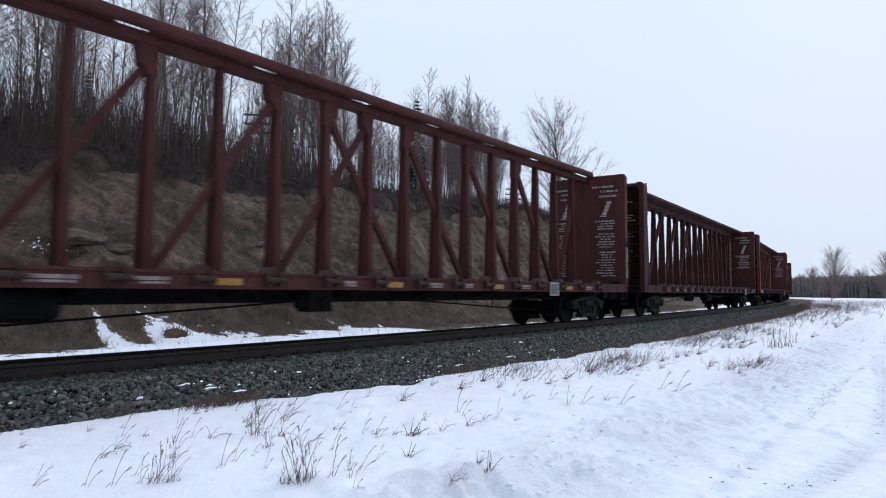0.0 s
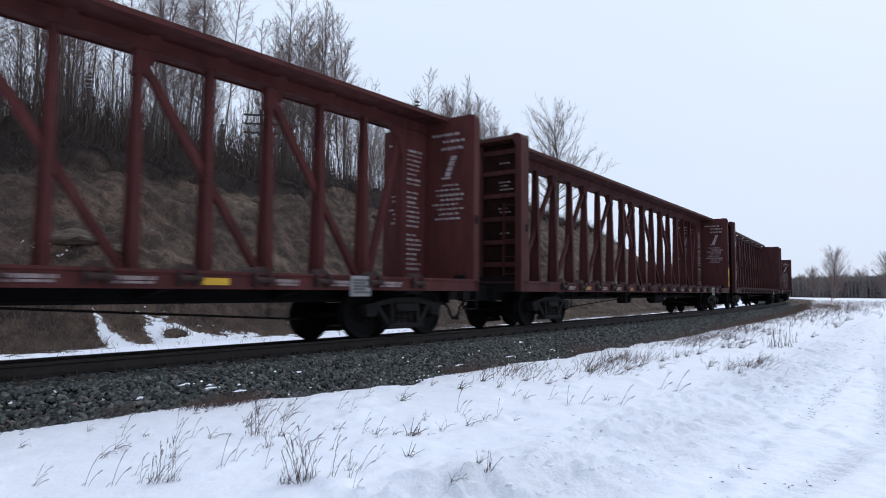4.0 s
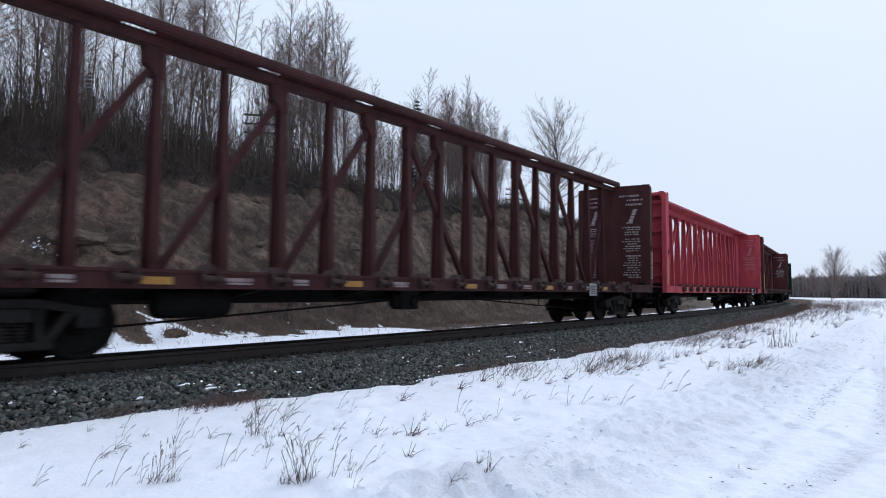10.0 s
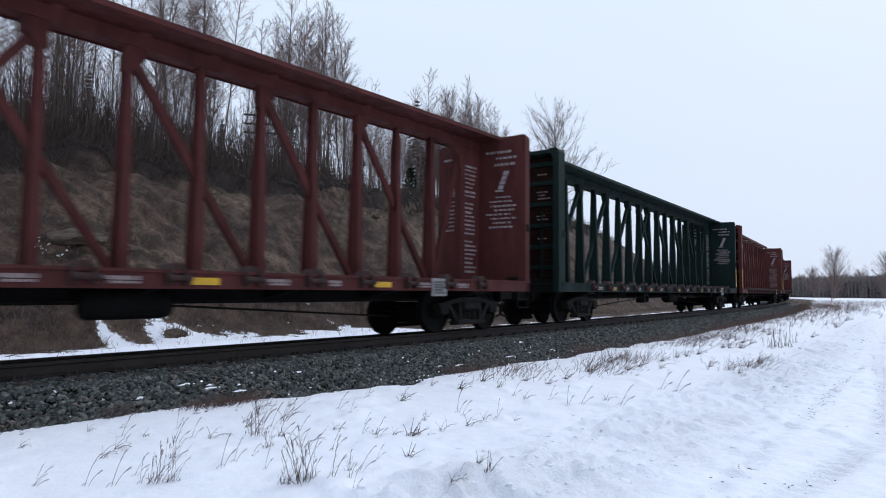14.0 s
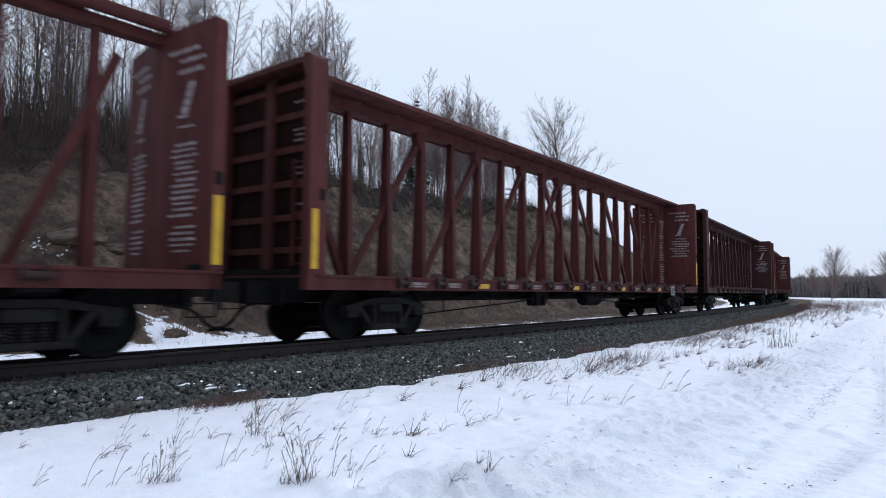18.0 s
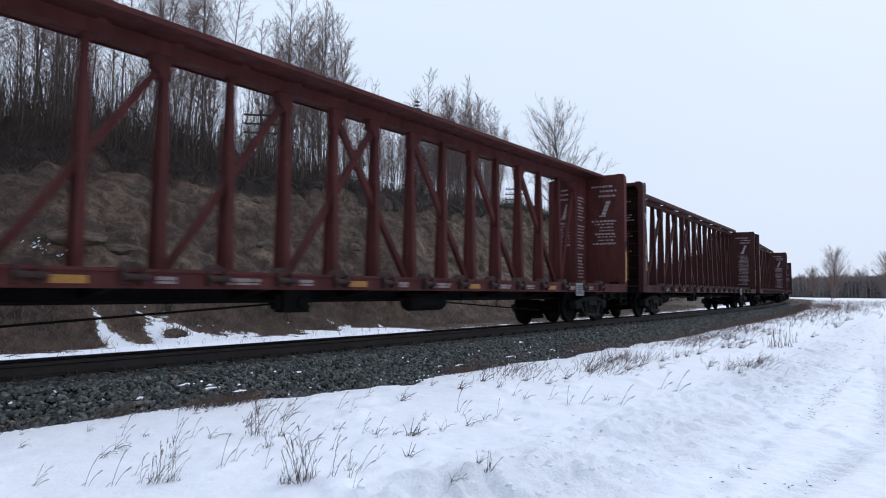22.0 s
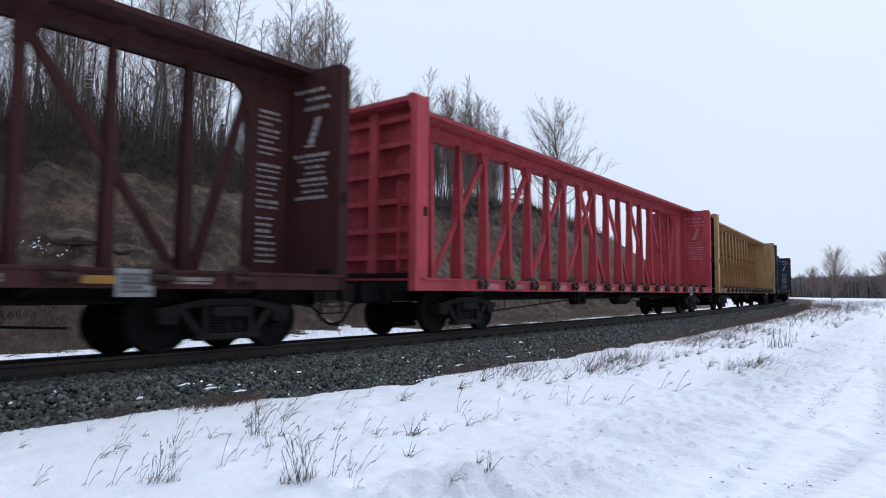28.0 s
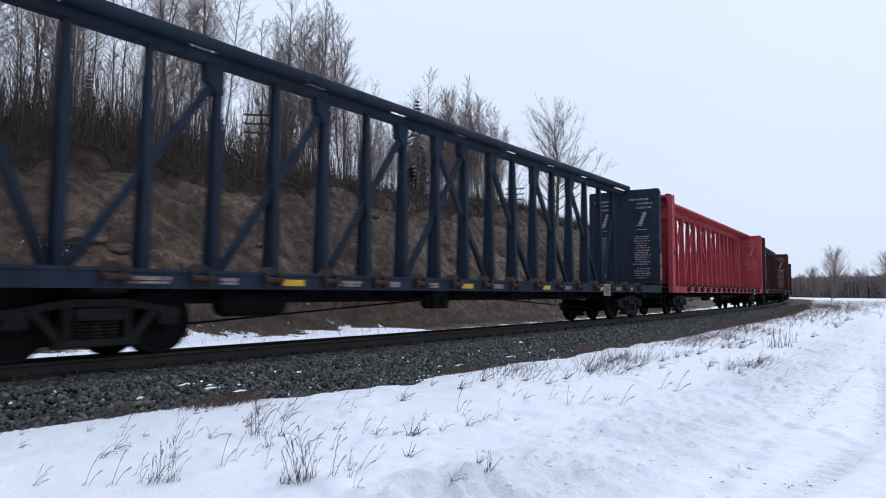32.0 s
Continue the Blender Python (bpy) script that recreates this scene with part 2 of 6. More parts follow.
def stones():
    """Crushed grey-green stone, each piece of its own tone."""
    m, n, l, b = material("crushed_grey_ballast", 0.85, 0.0, 0.3)
    geo = n.new("ShaderNodeNewGeometry")
    tone = ramp_node(n, l, geo.outputs["Random Per Island"], [(0.0, (0.022, 0.025, 0.023)), (0.35, (0.050, 0.055, 0.051)), (0.75, (0.096, 0.102, 0.093)), (0.96, (0.175, 0.172, 0.158)), (1.0, (0.135, 0.090, 0.068))])
    speck = noise_node(n, l, 40.0, 3.0, 0.6)
    l.new(mix_node(n, l, ramp_node(n, l, speck, [(0.5, grey(0)), (0.8, grey(0.5))]), tone, (0.028, 0.030, 0.029)), b.inputs["Base Color"])
    bump_node(n, l, b, speck, 0.4, 0.01)
    return m


BALLAST = stones()


# ---- mesh helpers ----
def mesh_of(name, verts, faces, mat, smooth=False):
    me = bpy.data.meshes.new(name)
    me.from_pydata(verts, [], faces)
    me.materials.append(mat)
    if smooth:
        me.polygons.foreach_set("use_smooth", np.ones(len(me.polygons), dtype=bool))
    me.update()
    return me


def from_bm(name, bm, mat):
    me = bpy.data.meshes.new(name)
    bmesh.ops.recalc_face_normals(bm, faces=bm.faces[:])
    bm.to_mesh(me)
    bm.free()
    me.materials.append(mat)
    return me


def add_box(bm, x0, x1, y0, y1, z0, z1, bevel=0.0):
    v = [bm.verts.new((x, y, z)) for z in (z0, z1) for y in (y0, y1) for x in (x0, x1)]
    faces = [bm.faces.new([v[i] for i in q]) for q in ((0, 2, 3, 1), (4, 5, 7, 6), (0, 1, 5, 4), (1, 3, 7, 5), (3, 2, 6, 7), (2, 0, 4, 6))]
    if bevel:
        edges = list({e for f in faces for e in f.edges})
        bmesh.ops.bevel(bm, geom=edges, offset=bevel, segments=2, affect="EDGES", profile=0.5)
    return v


def add_taper(bm, lower, upper):
    """A block between two rectangles (x0, x1, y0, y1, z)."""
    v = []
    for x0, x1, y0, y1, z in (lower, upper):
        v += [bm.verts.new(c) for c in ((x0, y0, z), (x1, y0, z), (x1, y1, z), (x0, y1, z))]
    bm.faces.new(v[3::-1]), bm.faces.new(v[4:])
    for i in range(4):
        j = (i + 1) % 4
        bm.faces.new((v[i], v[j], v[j + 4], v[i + 4]))


def add_prism(bm, outline, axis, a, b):
    """An outline of (u, v) pairs pushed along an axis from a to b."""
    def place(u, v, w):
        return {"x": (w, u, v), "y": (u, w, v), "z": (u, v, w)}[axis]
    lo = [bm.verts.new(place(u, v, a)) for u, v in outline]
    hi = [bm.verts.new(place(u, v, b)) for u, v in outline]
    bm.faces.new(lo[::-1]), bm.faces.new(hi)
    for i in range(len(lo)):
        j = (i + 1) % len(lo)
        bm.faces.new((lo[i], lo[j], hi[j], hi[i]))


def add_lathe(bm, profile, axis="y", count=20, centre=(0, 0, 0)):
    """A profile of (along, radius) turned about an axis."""
    rings = []
    for w, r in profile:
        ring = []
        for i in range(count):
            a = 2 * math.pi * i / count
            u, v = r * math.cos(a), r * math.sin(a)
            c = {"x": (w, u, v), "y": (u, w, v), "z": (u, v, w)}[axis]
            ring.append(bm.verts.new([c[k] + centre[k] for k in range(3)]))
        rings.append(ring)
    for p, q in zip(rings, rings[1:]):
        for i in range(count):
            j = (i + 1) % count
            bm.faces.new((p[i], p[j], q[j], q[i]))
    bm.faces.new(rings[0][::-1]), bm.faces.new(rings[-1])


def tube_arrays(segs, sides=3):
    """Tapered tubes between pairs of points: rows of x0 y0 z0 x1 y1 z1 r0 r1."""
    a = np.asarray(segs, dtype=float)
    p0, p1, r0, r1 = a[:, :3], a[:, 3:6], a[:, 6], a[:, 7]
    w = p1 - p0
    w = w / np.maximum(np.linalg.norm(w, axis=1, keepdims=True), 1e-9)
    ref = np.where(np.abs(w[:, 2:3]) > 0.9, np.array([[1.0, 0, 0]]), np.array([[0, 0, 1.0]]))
    u = np.cross(w, ref)
    u /= np.maximum(np.linalg.norm(u, axis=1, keepdims=True), 1e-9)
    v = np.cross(w, u)
    ang = 2 * np.pi * np.arange(sides) / sides
    off = np.cos(ang)[None, :, None] * u[:, None] + np.sin(ang)[None, :, None] * v[:, None]
    lo = p0[:, None] + off * r0[:, None, None]
    hi = p1[:, None] + off * r1[:, None, None]
    verts = np.concatenate([lo, hi], axis=1).reshape(-1, 3)
    i = np.arange(sides)
    j = (i + 1) % sides
    quad = np.stack([i, j, j + sides, i + sides], axis=1)
    faces = (np.arange(len(a))[:, None, None] * 2 * sides + quad[None]).reshape(-1, 4)
    return verts, faces


def tubes(name, segs, mat, sides=3):
    v, f = tube_arrays(segs, sides)
    return mesh_of(name, v.tolist(), f.tolist(), mat, smooth=sides > 4)


def part(name, me, parent, m=None, label=""):
    ob = new(name, me)
    ob.parent = parent
    if m is not None:
        ob.matrix_basis = m
    if label:
        tagged(ob, label)
    return ob


# ---- ground ----
def spaced(stops):
    """Grid lines from (edge, step) pairs: each step serves up to the next edge."""
    out = []
    for (a, step), (b, _) in zip(stops, stops[1:]):
        out += list(np.linspace(a, b, max(2, int(round((b - a) / step))) + 1)[:-1])
    return np.array(out + [stops[-1][0]])


def smooth_step(a, b, x):
    t = np.clip((x - a) / (b - a), 0, 1)
    return t * t * (3 - 2 * t)


NOISE_TABLES = {}


def value_noise(x, y, size, seed):
    """Smooth noise in 0..1 with cells of that size."""
    if seed not in NOISE_TABLES:
        NOISE_TABLES[seed] = np.random.RandomState(seed).rand(256, 256)
    table = NOISE_TABLES[seed]
    u, v = x / size, y / size
    i, j = np.floor(u).astype(int), np.floor(v).astype(int)
    fu, fv = u - i, v - j
    fu, fv = fu * fu * (3 - 2 * fu), fv * fv * (3 - 2 * fv)
    t = lambda a, b: table[a % 256, b % 256]
    return (t(i, j) * (1 - fu) + t(i + 1, j) * fu) * (1 - fv) + (t(i, j + 1) * (1 - fu) + t(i + 1, j + 1) * fu) * fv


def ridge_line(s):
    """How far right of the track the ploughed ridge lies."""
    return 6.3 + 0.012 * (s + 10)


RUTS = (1.38,)


def tread_line(s):
    """How far right of the track the wide tyre track wanders."""
    return np.interp(s, [-16, -13, -9.6, -6, 0, 12, 60], [7.8, 8.02, 8.55, 8.45, 7.95, 8.1, 8.6])


def ground_height(x, y):
    x, y = np.asarray(x, dtype=float), np.asarray(y, dtype=float)
    s, d = along_across(x, y)
    d = np.where(np.abs(s) > 700, 60.0, d)
    z = np.full(x.shape, -0.74)
    # the near side: down from the ballast, a weedy strip, a ploughed ridge, a packed road
    near = d > 0
    dn = d + 0.5 * (value_noise(x, y, 0.7, 33) - 0.5) + 0.35 * (value_noise(x, y, 2.3, 34) - 0.5)
    z = np.where(near, -0.80 + (0.26 + 0.08 * smooth_step(-11.0, -15.5, s)) * smooth_step(1.2, 2.9, dn + 0.95 * smooth_step(-10.5, -16, s)) - 0.18 * smooth_step(3.2, 7.5, d), z)
    lump = value_noise(x, y, 0.55, 3) * 0.55 + value_noise(x, y, 0.23, 4) * 0.3 + value_noise(x, y, 1.6, 5) * 0.4
    r = d - ridge_line(s)
    chunk = 0.6 * smooth_step(0.46, 0.70, value_noise(s, d * 1.6, 0.11, 24)) * value_noise(x, y, 0.6, 28) + 0.8 * smooth_step(0.46, 0.72, value_noise(s, d * 1.5, 0.19, 25)) * value_noise(x, y, 0.9, 29)
    z = z + np.where(near, 0.09 * np.exp(-(r / 0.75) ** 2) * (0.8 + 0.2 * lump) + 0.13 * np.exp(-((r - 0.35) / 0.75) ** 2) * chunk + 0.02 * smooth_step(1.2, 2.2, r) * chunk, 0)
    z = z + np.where(near & (d > 2.6), 0.045 * smooth_step(0.62, 0.80, value_noise(x, y, 0.24, 26)) * value_noise(x, y, 1.1, 30) + 0.035 * (value_noise(x * 0.6 + y * 0.4, y - x * 0.5, 0.8, 31) - 0.5), 0)
    z = z + np.where(near & (d > 2.8), 0.03 * (value_noise(x, y, 1.3, 6) - 0.5) + 0.022 * (lump - 0.6), 0)
    for rut in RUTS:
        z = z - np.where(near, (0.004 + 0.055 * smooth_step(0.42, 0.7, value_noise(x, y, 0.17, 27)) * smooth_step(0.3, 0.6, value_noise(s, s * 0, 1.9, 48))) * np.exp(-((r - rut) / 0.11) ** 2), 0)
    tread = d - tread_line(s)
    z = z - np.where(near, (0.03 + 0.05 * np.maximum(0, np.sin(2 * np.pi * s / 0.19 + 9 * np.abs(tread))) * value_noise(s, d, 0.6, 45)) * np.exp(-(tread / 0.17) ** 4), 0)
    # long soft drifts laid by the wind
    drift = value_noise(s * 0.25 + d * 0.10, d - 0.22 * s, 0.55, 46)
    z = z + np.where(near & (d > 3.0), 0.035 * (drift - 0.5) * smooth_step(0.35, 0.7, value_noise(s, d, 2.6, 47)), 0)
    # the far side: a ditch, then the cut bank and the wooded rise behind it
    f = -d
    rise = np.interp(s, [6, 12, 22, 30, 36, 42, 56, 75, 120, 180, 400], [1.0, 1.07, 1.08, 1.18, 1.24, 1.34, 1.42, 1.15, 0.6, 0.25, 0.0])
    rise = rise * (1 + 0.065 * smooth_step(-12, -6, s))
    rise = rise * (0.92 + 0.16 * value_noise(s, s * 0, 17.0, 8))
    wander = 1.6 * (value_noise(s, f * 0, 6.5, 9) - 0.5) + 0.8 * (value_noise(s, f * 0, 2.1, 10) - 0.5)
    g = f + wander * (1 - 0.75 * smooth_step(13, 19, f))
    bank = np.interp(g, [10.3, 11.3, 16.4, 17.6, 20.0, 20.3, 20.55, 21.0, 21.6], [0.0, 0.4, 3.8, 5.0, 6.05, 6.0, 6.78, 6.98, 7.35])
    top = 3.0 * smooth_step(22.0, 70.0, f)
    rough = smooth_step(10.2, 12.0, g)
    crumble = rough * (0.45 * (value_noise(x, y, 3.0, 11) - 0.5) * (1 - 0.5 * smooth_step(15, 20, f)) + 0.42 * (value_noise(x, y, 1.1, 12) - 0.5) + 0.36 * (value_noise(x, y, 0.5, 13) - 0.5) + 0.22 * (value_noise(s * 0.5, z * 0 + f, 0.42, 16) - 0.5))
    ditch = -0.80 + 0.10 * (value_noise(x, y, 2.2, 14) - 0.5) - 0.25 * np.exp(-((f - 6.2) / 2.0) ** 2) 
    z = np.where(near, z, ditch + (bank + top + crumble) * rise + 0.26 * np.exp(-((s + 7.65) / 0.42) ** 2 - ((f - 10.35) / 0.32) ** 2))
    far = np.hypot(x, y)
    return z + 1.5 * smooth_step(250, 1500, far) * value_noise(x, y, 180.0, 15)


def snow_edge(s, d):
    """How far behind the track the snow reaches up the foot of the bank."""
    edge = np.interp(s, [-30, -12, -10.3, -10.0, -9.85, -9.72, -9.5, -9.3, -8.9, -8.6, -8.35, -7.8, -7.4, -6.9, -6.3, -4.8, -4.0, -2.7, -2.2, -1.84, -1.4, -0.7, 0.4, 1.0, 1.6, 2.9, 3.2, 4.5, 17, 22, 26, 60],
                     [8.7, 9.0, 9.1, 9.5, 11.0, 11.9, 11.3, 10.6, 9.6, 9.9, 11.0, 11.6, 11.0, 10.4, 10.2, 10.3, 9.4, 9.5, 10.7, 11.3, 11.0, 9.9, 11.4, 11.2, 10.2, 10.8, 8.7, 8.3, 8.0, 8.4, 7.8, 7.4])
    return edge + 0.75 * (value_noise(s, d * 1.0, 0.32, 18) - 0.5) + 0.45 * (value_noise(s, d, 0.16, 19) - 0.5) + 0.30 * (value_noise(s, d, 1.1, 17) - 0.5)


def build_ground():
    xs = spaced([(-2600, 400), (-600, 60), (-180, 8), (-80, 1.6), (-45, 0.45), (-19, 0.14), (-8, 0.05), (12, 0.4), (45, 1.2), (110, 6), (260, 40), (700, 380), (2600, 0)])
    ys = spaced([(-1500, 300), (-300, 40), (-60, 4), (0, 0.4), (2.6, 0.05), (15, 0.14), (34, 0.35), (60, 0.8), (110, 2.5), (220, 12), (500, 60), (1000, 320), (2600, 0)])
    gx, gy = np.meshgrid(xs, ys)
    gz = ground_height(gx, gy)
    v = np.stack([gx, gy, gz], axis=-1).reshape(-1, 3)
    w = len(xs)
    i, j = np.meshgrid(np.arange(w - 1), np.arange(len(ys) - 1))
    a = (j * w + i).reshape(-1)
    faces = np.stack([a, a + 1, a + w + 1, a + w], axis=1)
    ob = new("ground", mesh_of("ground", v.tolist(), faces.tolist(), SNOW, smooth=True))
    # how far up the bank a place lies, for the line where the snow ends
    s, d = along_across(gx.reshape(-1), gy.reshape(-1))
    edge = snow_edge(s, d)
    foot = np.where(np.abs(s) < 500, np.clip((-d - edge) / 3.2, -1.0, 1.0) + 0.30, -1.0)
    # a grassy hump stands out of the snow at the foot
    hump = 1.2 - np.hypot((s + 7.65) / 0.50, (d + 10.35) / 0.36)
    foot = np.maximum(foot, np.clip(hump, -1, 0.6))
    # brown turf between the ballast and the snow further along the curve
    verge = np.interp(s, [14, 24, 50, 80, 110, 160, 220], [2.2, 2.75, 3.0, 3.9, 6.0, 15.0, 22.0]) + 1.1 * (value_noise(s, d, 3.5, 35) - 0.5) + 0.5 * (value_noise(s, d, 0.9, 36) - 0.5)
    foot = np.where((d > 0) & (s > 8) & (s < 400), np.clip((verge - d) / 1.2, -1.0, 0.7) + 0.25, foot)
    # old snow lies again among the trees
    foot = np.where(d < -24 - 3 * value_noise(s, d, 3.0, 20), -1.0, foot)
    ob.data.attributes.new("bare", "FLOAT", "POINT").data.foreach_set("value", foot.astype(np.float32))
    sand = np.exp(-((-d - 19.0) / 1.0) ** 2) * smooth_step(0.40, 0.62, value_noise(s, d * 0, 3.1, 37)) * smooth_step(-7, -4, s)
    sand = sand + 0.45 * smooth_step(4, 14, s) * smooth_step(0.25, 0.6, value_noise(s, d, 1.7, 42)) + 0.8 * np.exp(-((-d - 15.6) / 1.1) ** 2) * smooth_step(0.52, 0.72, value_noise(s, d * 0.6, 2.3, 38))
    ob.data.attributes.new("sand", "FLOAT", "POINT").data.foreach_set("value", np.clip(sand, 0, 1).astype(np.float32))
    # where the dark band with the overhang's shade lies
    lip_tone = smooth_step(20.0, 20.6, -d - 0.7 * smooth_step(2, 8, s) + 1.3 * (value_noise(s, d * 0, 2.2, 43) - 0.5)) * (0.45 + 0.55 * smooth_step(0.25, 0.5, value_noise(s, d * 0, 4.1, 50)))
    ob.data.attributes.new("lip_shade", "FLOAT", "POINT").data.foreach_set("value", lip_tone.astype(np.float32))
    r = d - ridge_line(s)
    churn = np.exp(-((r - 0.4) / 0.8) ** 4)
    for rut in RUTS:
        churn = np.maximum(churn, 0.8 * np.exp(-((r - rut) / 0.10) ** 2))
    churn = np.maximum(churn, 0.9 * np.exp(-((d - tread_line(s)) / 0.17) ** 4))
    churn = np.where(np.abs(s) < 90, churn * (0.45 + 0.55 * value_noise(s, d, 0.9, 19)), 0.2)
    churn = np.where(d < -9, 0.9, churn)
    ob.data.attributes.new("churn", "FLOAT", "POINT").data.foreach_set("value", churn.astype(np.float32))
    tagged(ob, "snow-covered ground with a bare brown cut bank behind the track", "ground", kind="structure")


build_ground()


def build_snow_crumbs():
    """Loose lumps of ploughed snow along the ridge and in the wheel tracks."""
    rng = np.random.RandomState(23)
    n = 1300
    s = -16 + 46 * rng.rand(n) ** 1.5
    r = np.where(rng.rand(n) < 0.78, rng.normal(0.5, 0.42, n), rng.choice(np.array(RUTS), n) + rng.normal(0, 0.09, n))
    keep = value_noise(s, r * 1.5, 0.5, 41) * 0.6 + value_noise(s, r, 1.7, 42) * 0.6 > 0.56
    s, r = s[keep], r[keep]
    n = len(s)
    d = r + ridge_line(s)
    a = HEADING - s / RADIUS
    x, y = CENTRE[0] + (RADIUS + d) * np.cos(a), CENTRE[1] - (RADIUS + d) * np.sin(a)
    size = rng.uniform(0.010, 0.030, n) * (1 + 0.9 * (rng.rand(n) < 0.08))
    t = (1 + 5 ** 0.5) / 2
    ico = np.array([(-1, t, 0), (1, t, 0), (-1, -t, 0), (1, -t, 0), (0, -1, t), (0, 1, t), (0, -1, -t), (0, 1, -t), (t, 0, -1), (t, 0, 1), (-t, 0, -1), (-t, 0, 1)]) / 1.9
    tri = np.array([(0, 11, 5), (0, 5, 1), (0, 1, 7), (0, 7, 10), (0, 10, 11), (1, 5, 9), (5, 11, 4), (11, 10, 2), (10, 7, 6), (7, 1, 8), (3, 9, 4), (3, 4, 2), (3, 2, 6), (3, 6, 8), (3, 8, 9), (4, 9, 5), (2, 4, 11), (6, 2, 10), (8, 6, 7), (9, 8, 1)])
    shape = ico[None] * size[:, None, None] * (rng.uniform(0.7, 1.7, (n, 1, 3)) * np.array([1, 1, 0.38])) + rng.normal(0, 0.15, (n, 12, 3)) * size[:, None, None]
    v = shape + np.stack([x, y, ground_height(x, y) - size * 0.05], axis=1)[:, None]
    f = (np.arange(n)[:, None, None] * 12 + tri[None]).reshape(-1, 3)
    ob = new("snow_crumbs", mesh_of("snow_crumbs", v.reshape(-1, 3).tolist(), f.tolist(), SNOW, smooth=True))
    tagged(ob, "loose lumps of ploughed snow beside the road", "snow", kind="stuff")


build_snow_crumbs()


def build_rut_specks():
    """Dark specks for grit and old ice, and for the shade in tyre dents."""
    rng = np.random.RandomState(26)
    n = 1100
    s = -14 + 40 * rng.rand(n) ** 1.3
    d = np.where(rng.rand(n) < 0.55, ridge_line(s) + RUTS[0] + rng.normal(0, 0.05, n), tread_line(s) + rng.normal(0, 0.10, n))
    keep = smooth_step(0.45, 0.75, value_noise(s, d * 0, 1.5, 49)) > rng.rand(n)
    rows = []
    for a, b in zip(s[keep], d[keep]):
        x, y = on_track(a, b)
        z = float(ground_height(np.array([x]), np.array([y]))[0])
        w, q = rng.uniform(0.008, 0.030), rng.uniform(0, 6.28)
        rows.append((x, y, z + 0.001, x + w * math.cos(q), y + w * math.sin(q), z + 0.001, 0.005, 0.003))
    ob = new("rut_specks", tubes("rut_specks", rows, RUT_SPECKS, 5))
    tagged(ob, "dark specks for grit and shaded dents in the wheel tracks", "grit", kind="stuff")


build_rut_specks()


# ---- track ----
# the curve is banked: the inner rail lies lower by this angle
BANKING = 4.0
DROP = 0.755 * math.sin(radians(BANKING))
S_FROM, S_TO = -520.0, 620.0


def sweep(name, outline, mat, s_values, shift=0.0, lift=0.0):
    """An outline of (across, up) pairs led along the curve; across runs to the right."""
    n = len(outline)
    v = [(*on_track(s, shift + d), z + lift) for s in s_values for d, z in outline]
    f = [(k * n + i, k * n + (i + 1) % n, (k + 1) * n + (i + 1) % n, (k + 1) * n + i) for k in range(len(s_values) - 1) for i in range(n)]
    return mesh_of(name, v, f, mat)


S_STEPS = [S_FROM + 10 * i for i in range(48)] + [-40 + 1.0 * i for i in range(160)] + [120 + 10 * i for i in range(51)]
RAIL_OUTLINE = [(-0.076, -0.18), (0.076, -0.18), (0.076, -0.165), (0.018, -0.145), (0.010, -0.05), (0.036, -0.038), (0.037, -0.006), (-0.037, -0.006), (-0.036, -0.038), (-0.010, -0.05), (-0.018, -0.145), (-0.076, -0.165)]
HEAD_OUTLINE = [(-0.036, -0.006), (0.036, -0.006), (0.030, 0.0), (-0.030, 0.0)]


def build_track():
    track = tagged(new("railway_track"), "single railway track of dark steel rails on ballast", "railway track", kind="structure")
    for side in (0.755, -0.755):
        low = 0.0 if side > 0 else -2 * DROP
        rail = part("rail", sweep("rail", RAIL_OUTLINE, RAIL, S_STEPS, side, low), track, None, "dark rusted steel rail")
        part("rail_head", sweep("rail_head", HEAD_OUTLINE, RAIL_TOP, S_STEPS, side, low), rail, None, "worn running surface")
    bm = bmesh.new()
    add_box(bm, -0.11, 0.11, -1.30, 1.30, -0.38, -0.205, 0.012)
    tie = from_bm("sleeper", bm, SLEEPER)
    bm = bmesh.new()
    add_box(bm, -0.09, 0.09, -0.17, 0.17, -0.206, -0.172)
    for u in (-0.05, 0.05):
        for w in (-0.10, 0.10):
            add_box(bm, u - 0.012, u + 0.012, w - 0.02, w + 0.02, -0.172, -0.135)
    plate = from_bm("tie_plate", bm, RAIL)
    for i in range(150):
        s = -24 + 0.56 * i
        x, y = on_track(s)
        ob = part("sleeper", tie, track, pose(x, y, -DROP, 0, 0, heading_at(s)) @ pose(0, 0, 0, -BANKING))
        for d in (-0.755, 0.755):
            part("tie_plate", plate, ob, pose(0, d, 0))
    return track


build_track()


